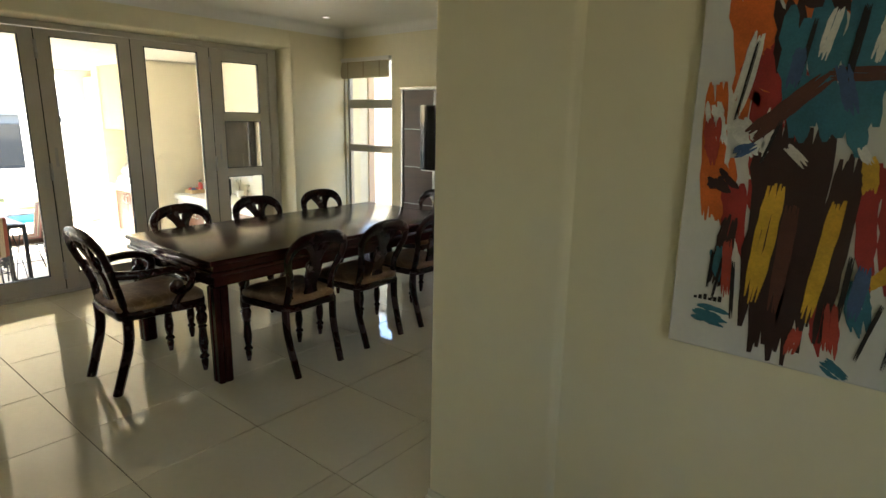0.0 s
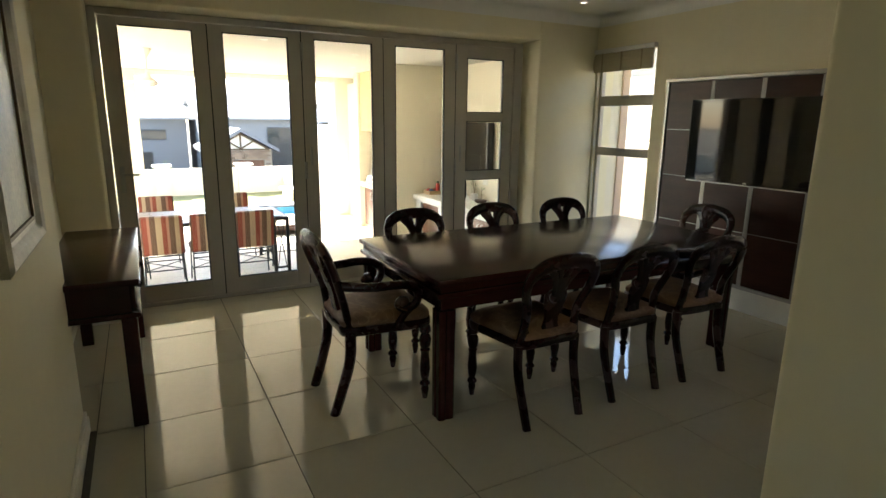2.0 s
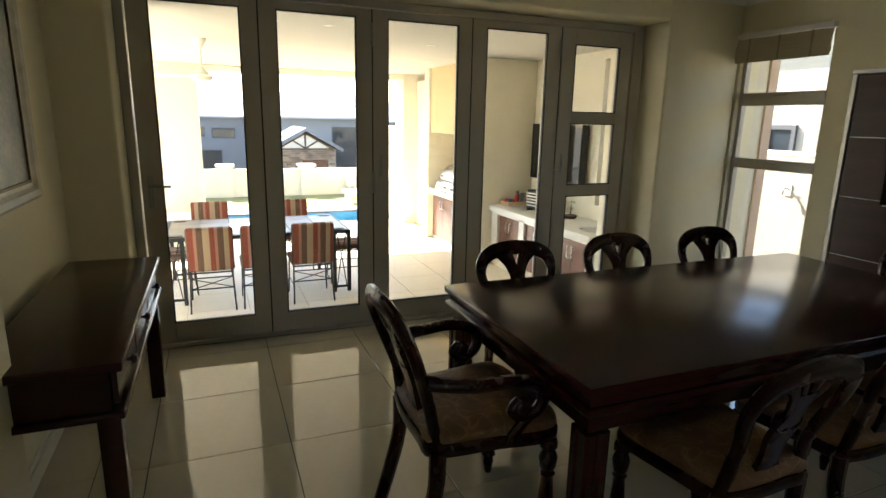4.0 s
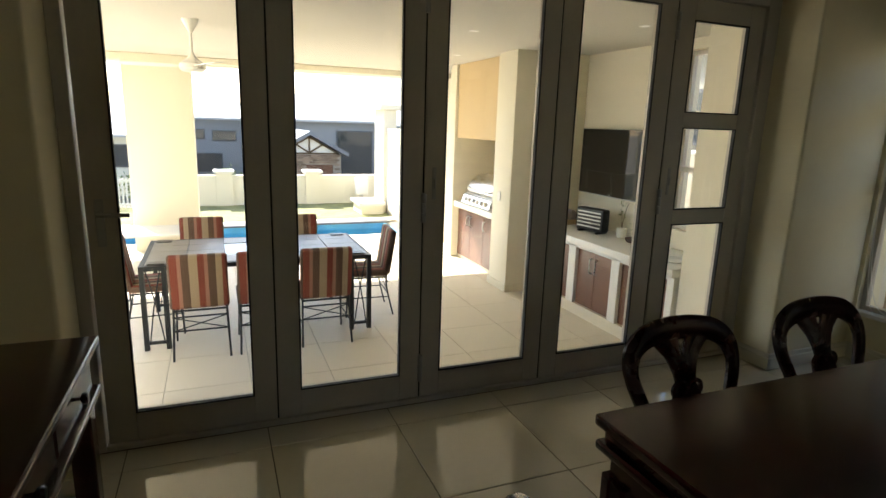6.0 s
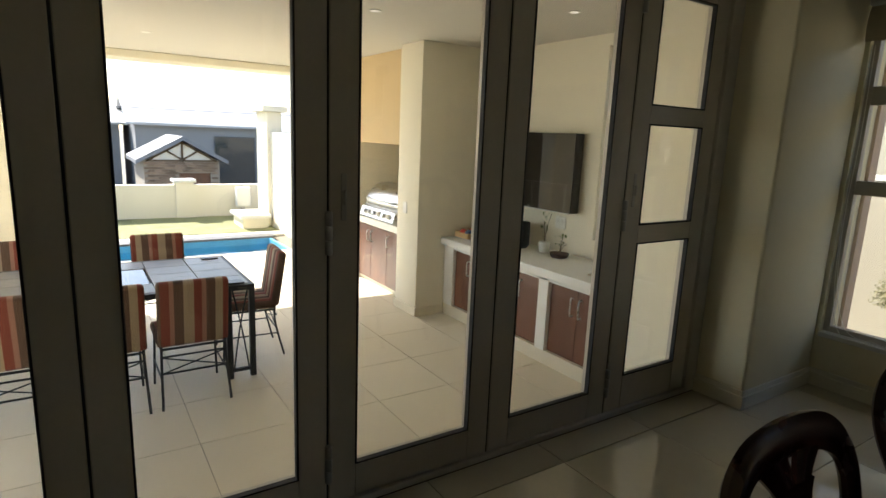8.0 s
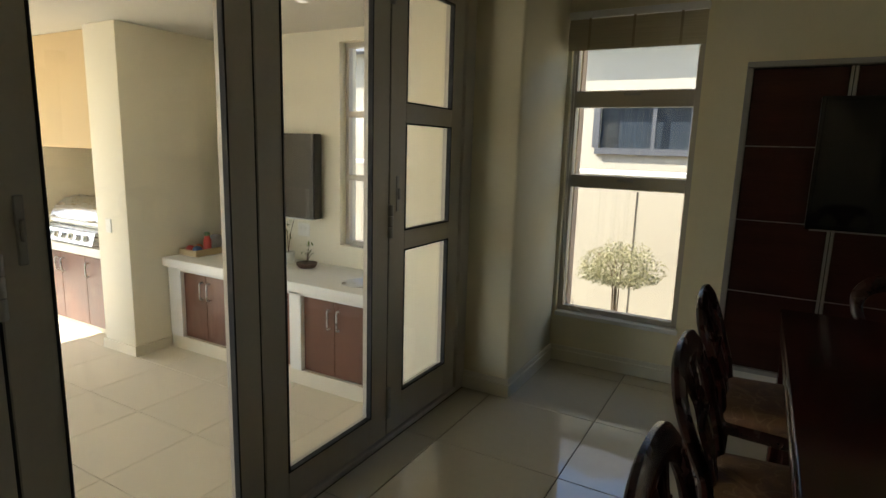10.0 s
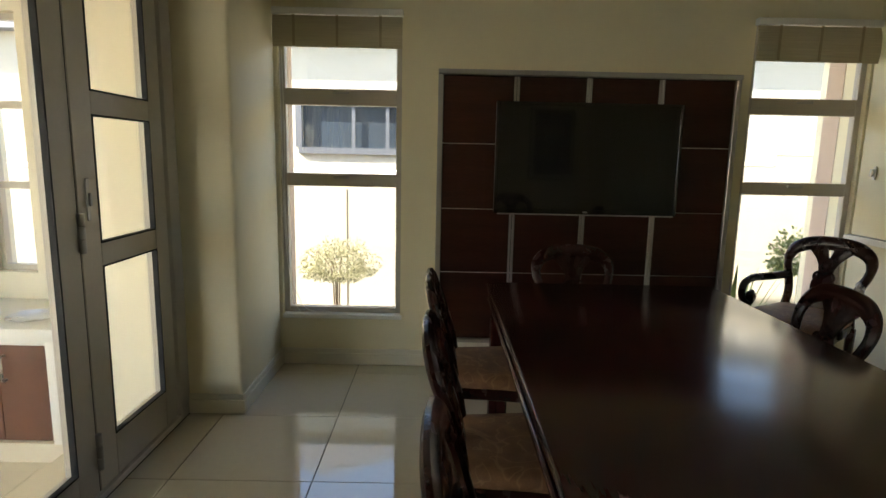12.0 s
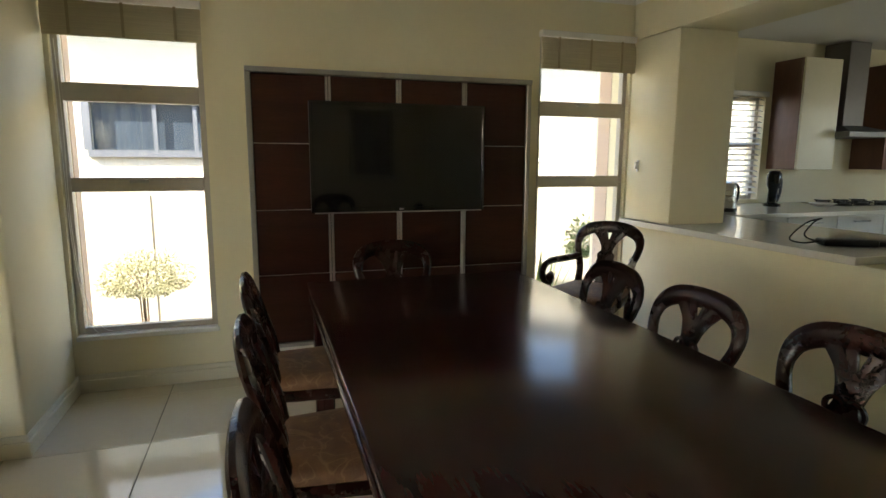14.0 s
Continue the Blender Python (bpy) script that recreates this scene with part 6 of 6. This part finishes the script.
far_house("far_house", "grey plastered house with a pale sheet roof across the road", -37, 3.9, 10.6, -2.6, 1.40, 8, [(7.6, 9.6, -1.6, 0.9)], rise=1.5)
far_house("far_house", "blue-grey house with small windows across the road", -40, -1.2, 3.4, -2.8, 1.35, 8, [(-0.6, 0.5, 0.3, 0.75), (1.0, 2.2, 0.2, 0.7), (0.0, 1.4, -1.6, -0.6)], rise=1.0)
far_house("far_house", "pale house with a wide grey roof beyond the gate", -36, -9.5, -2.0, -2.6, 0.4, 7, [(-6.5, -5.0, -1.0, 0.0), (-4.2, -3.0, -1.0, 0.0)], "extwall", "roof", 1.6)
far_house("far_house", "grey house with a pale roof further along the road", -44, 13.0, 24.0, -2.8, 1.2, 9, [(14.5, 16.5, -0.8, 0.6), (18.5, 20.5, -0.8, 0.6)], rise=1.4)


def brick_garage():
    x, y0, y1, z0, ze, za = -30.0, 3.55, 6.35, -2.2, 0.02, 0.86
    ym = (y0 + y1) / 2
    root = thing("brick_gatehouse", "small brick gatehouse with a timbered gable and red-brown garage door", "house")
    dy0, dy1, dz = ym - 0.15, ym + 1.05, -0.45
    part("wall", boxes((x - 4, x, y0, dy0, z0, ze), (x - 4, x, dy1, y1, z0, ze), (x - 4, x, dy0, dy1, dz, ze)), M["mortar"], root)
    part("garage_door", boxes((x - 0.15, x - 0.10, dy0, dy1, z0, dz)), M["cabwood"], root, "red-brown garage door")
    bm = bmesh.new()
    ring_tube(bm, [[(xx, y0 - 0.3, ze - 0.1), (xx, ym, za), (xx, y1 + 0.3, ze - 0.1), (xx, y1 + 0.3, ze + 0.06), (xx, ym, za + 0.16), (xx, y0 - 0.3, ze + 0.06)] for xx in (x + 0.35, x - 4.3)])
    part("roof", bm, M["slate_roof"], root, "grey pitched roof")
    bm = bmesh.new()
    ring_tube(bm, [[(xx, y0, ze), (xx, y1, ze), (xx, ym, za - 0.08)] for xx in (x - 0.06, x - 0.16)])
    part("gable", bm, M["white"], root, "pale gable")
    for a, b in (((y0 + 0.1, ze + 0.02), (y1 - 0.1, ze + 0.02)), ((ym, ze), (ym, za - 0.1)), ((y0 + 0.1, ze), (ym, za - 0.1)), ((y1 - 0.1, ze), (ym, za - 0.1)), ((ym, ze + 0.05), (ym - 0.6, ze + 0.42)), ((ym, ze + 0.05), (ym + 0.6, ze + 0.42))):
        part("beam", sweep(bmesh.new(), [(x - 0.02, *a), (x - 0.02, *b)], 0.05, 0.04, up=(1, 0, 0), sides=4), M["bark"], root, "dark timber beam")
    # brick courses, one mesh a part
    bm = bmesh.new()
    rnd = random.Random(2)
    verts, faces = [], []
    z = z0 + 0.9
    row = 0
    while z < ze - 0.09:
        y = y0 + (0.13 if row % 2 else 0.0)
        while y < y1 - 0.22:
            if not (dy0 - 0.22 < y < dy1 and z < dz + 0.02):
                d = 0.012 + 0.02 * rnd.random()
                k = len(verts)
                verts += [(x + d, y, z), (x + d, y + 0.235, z), (x + d, y + 0.235, z + 0.085), (x + d, y, z + 0.085), (x, y, z), (x, y + 0.235, z), (x, y + 0.235, z + 0.085), (x, y, z + 0.085)]
                faces += [(k, k + 1, k + 2, k + 3), (k, k + 4, k + 5, k + 1), (k + 1, k + 5, k + 6, k + 2), (k + 2, k + 6, k + 7, k + 3), (k + 3, k + 7, k + 4, k)]
            y += 0.25
        z += 0.10
        row += 1
    me = bpy.data.meshes.new("brickwork")
    me.from_pydata(verts, [], faces)
    me.materials.append(M["brick_island"])
    ob = new("brickwork", me)
    ob.parent = root
    tagged(ob, "rough face brickwork", kind="stuff")


def island_brick():
    m = material("face_brick_island", (0.24, 0.17, 0.12), 0.9, var=0.2, scale=3)
    nt = m.node_tree
    geo, mr, mul = (nt.nodes.new("ShaderNode" + k) for k in ("NewGeometry", "MapRange", "VectorMath"))
    mr.inputs[3].default_value, mr.inputs[4].default_value = 0.55, 1.5
    mul.operation = "SCALE"
    b = nt.nodes["Principled BSDF"]
    src = b.inputs["Base Color"].links[0].from_socket
    nt.links.new(geo.outputs["Random Per Island"], mr.inputs[0])
    nt.links.new(src, mul.inputs[0])
    nt.links.new(mr.outputs[0], mul.inputs[3])
    nt.links.new(mul.outputs[0], b.inputs["Base Color"])
    return m


M["brick_island"] = island_brick()
brick_garage()

# power line and street lamp in the distance
wire = thing("power_line", "thin overhead power line in the distance", "cable")
part("pole", sweep(bmesh.new(), [(-29, -14, -2.5), (-29, -14, 2.35)], 0.07, 0.07, up=(1, 0, 0)), M["bark"], wire)
part("pole", sweep(bmesh.new(), [(-29, 22, -2.5), (-29, 22, 2.35)], 0.07, 0.07, up=(1, 0, 0)), M["bark"], wire)
part("wire", sweep(bmesh.new(), [(-29, -14 + 36 * t, 2.3 - 0.3 * math.sin(math.pi * t)) for t in (i / 20 for i in range(21))], 0.012, 0.012, up=(0, 0, 1), sides=5), M["iron"], wire)
sl = thing("garden_lamp", "white mushroom-shaped garden lamp post beyond the wall", "lamp", at=pose(-26.0, 0.25, -1.9))
part("post", sweep(bmesh.new(), [(0, 0, 0), (0, 0, 1.9)], 0.04, 0.04, up=(1, 0, 0)), M["white"], sl)
bm = bmesh.new()
lathe(bm, [(0.05, 1.88), (0.14, 1.93), (0.13, 1.96), (0.06, 2.02), (0.01, 2.03)], sides=14)
part("cap", bm, M["white"], sl, "", True)

# ---- floor tiles, last ----
floor = structure("floor", boxes((XD - 0.06, 2.2, -1.6, 6.2, -0.12, -0.0045)), M["grout"], "polished beige porcelain floor tiles with dark joints")
tile_me = mesh_of("floor_tile", boxes((0.0022, P - 0.0022, 0.0022, P - 0.0022, -0.012, 0.0), bevel=0.0012), M["tile"])


def lay(parent, name, shared, mat, x0, x1, y0, y1, p, z, gap=0.0022):
    """Square tiles on the grid of pitch p, cut at the edges of the area."""
    i0, i1 = math.floor(x0 / p), math.ceil(x1 / p)
    j0, j1 = math.floor(y0 / p), math.ceil(y1 / p)
    for i in range(i0, i1):
        for j in range(j0, j1):
            a, b, c, d = i * p, (i + 1) * p, j * p, (j + 1) * p
            if a >= x0 - 1e-6 and b <= x1 + 1e-6 and c >= y0 - 1e-6 and d <= y1 + 1e-6:
                ob = new(name, shared)
                ob.location = (a, c, z)
            else:
                a, b, c, d = max(a, x0), min(b, x1), max(c, y0), min(d, y1)
                if b - a < 0.01 or d - c < 0.01:
                    continue
                ob = new(name, mesh_of(name, boxes((gap, b - a - gap, gap, d - c - gap, -0.012, 0.0)), mat))
                ob.location = (a, c, z)
            ob.parent = parent


lay(floor, "floor_tile", tile_me, M["tile"], XD + 0.047, XE, 0.40, YN, P, 0.0)
lay(floor, "floor_tile", tile_me, M["tile"], XW, -4.88, 0.18, 0.40, P, 0.0)
lay(floor, "floor_tile", tile_me, M["tile"], XE, -2.53, 0.40, 3.0, P, 0.0)
lay(floor, "floor_tile", tile_me, M["tile"], -2.53, 1.0, 0.40, 1.90, P, 0.0)
lay(floor, "floor_tile", tile_me, M["tile"], -3.2, 1.0, -1.4, 0.40, P, 0.0)

patio_floor = structure("patio_floor", boxes((-13.98, XWO, -4.5, 5.2, PZ - 0.2, PZ - 0.0045)), M["grout2"], "matt beige patio tiles", False, "floor")
ptile = mesh_of("patio_tile", boxes((0.002, P - 0.002, 0.002, P - 0.002, -0.012, 0.0), bevel=0.0015), M["patio_tile"])
lay(patio_floor, "patio_tile", ptile, M["patio_tile"], -13.96, XWO - 0.66, -4.4, 5.2, P, PZ, 0.002)
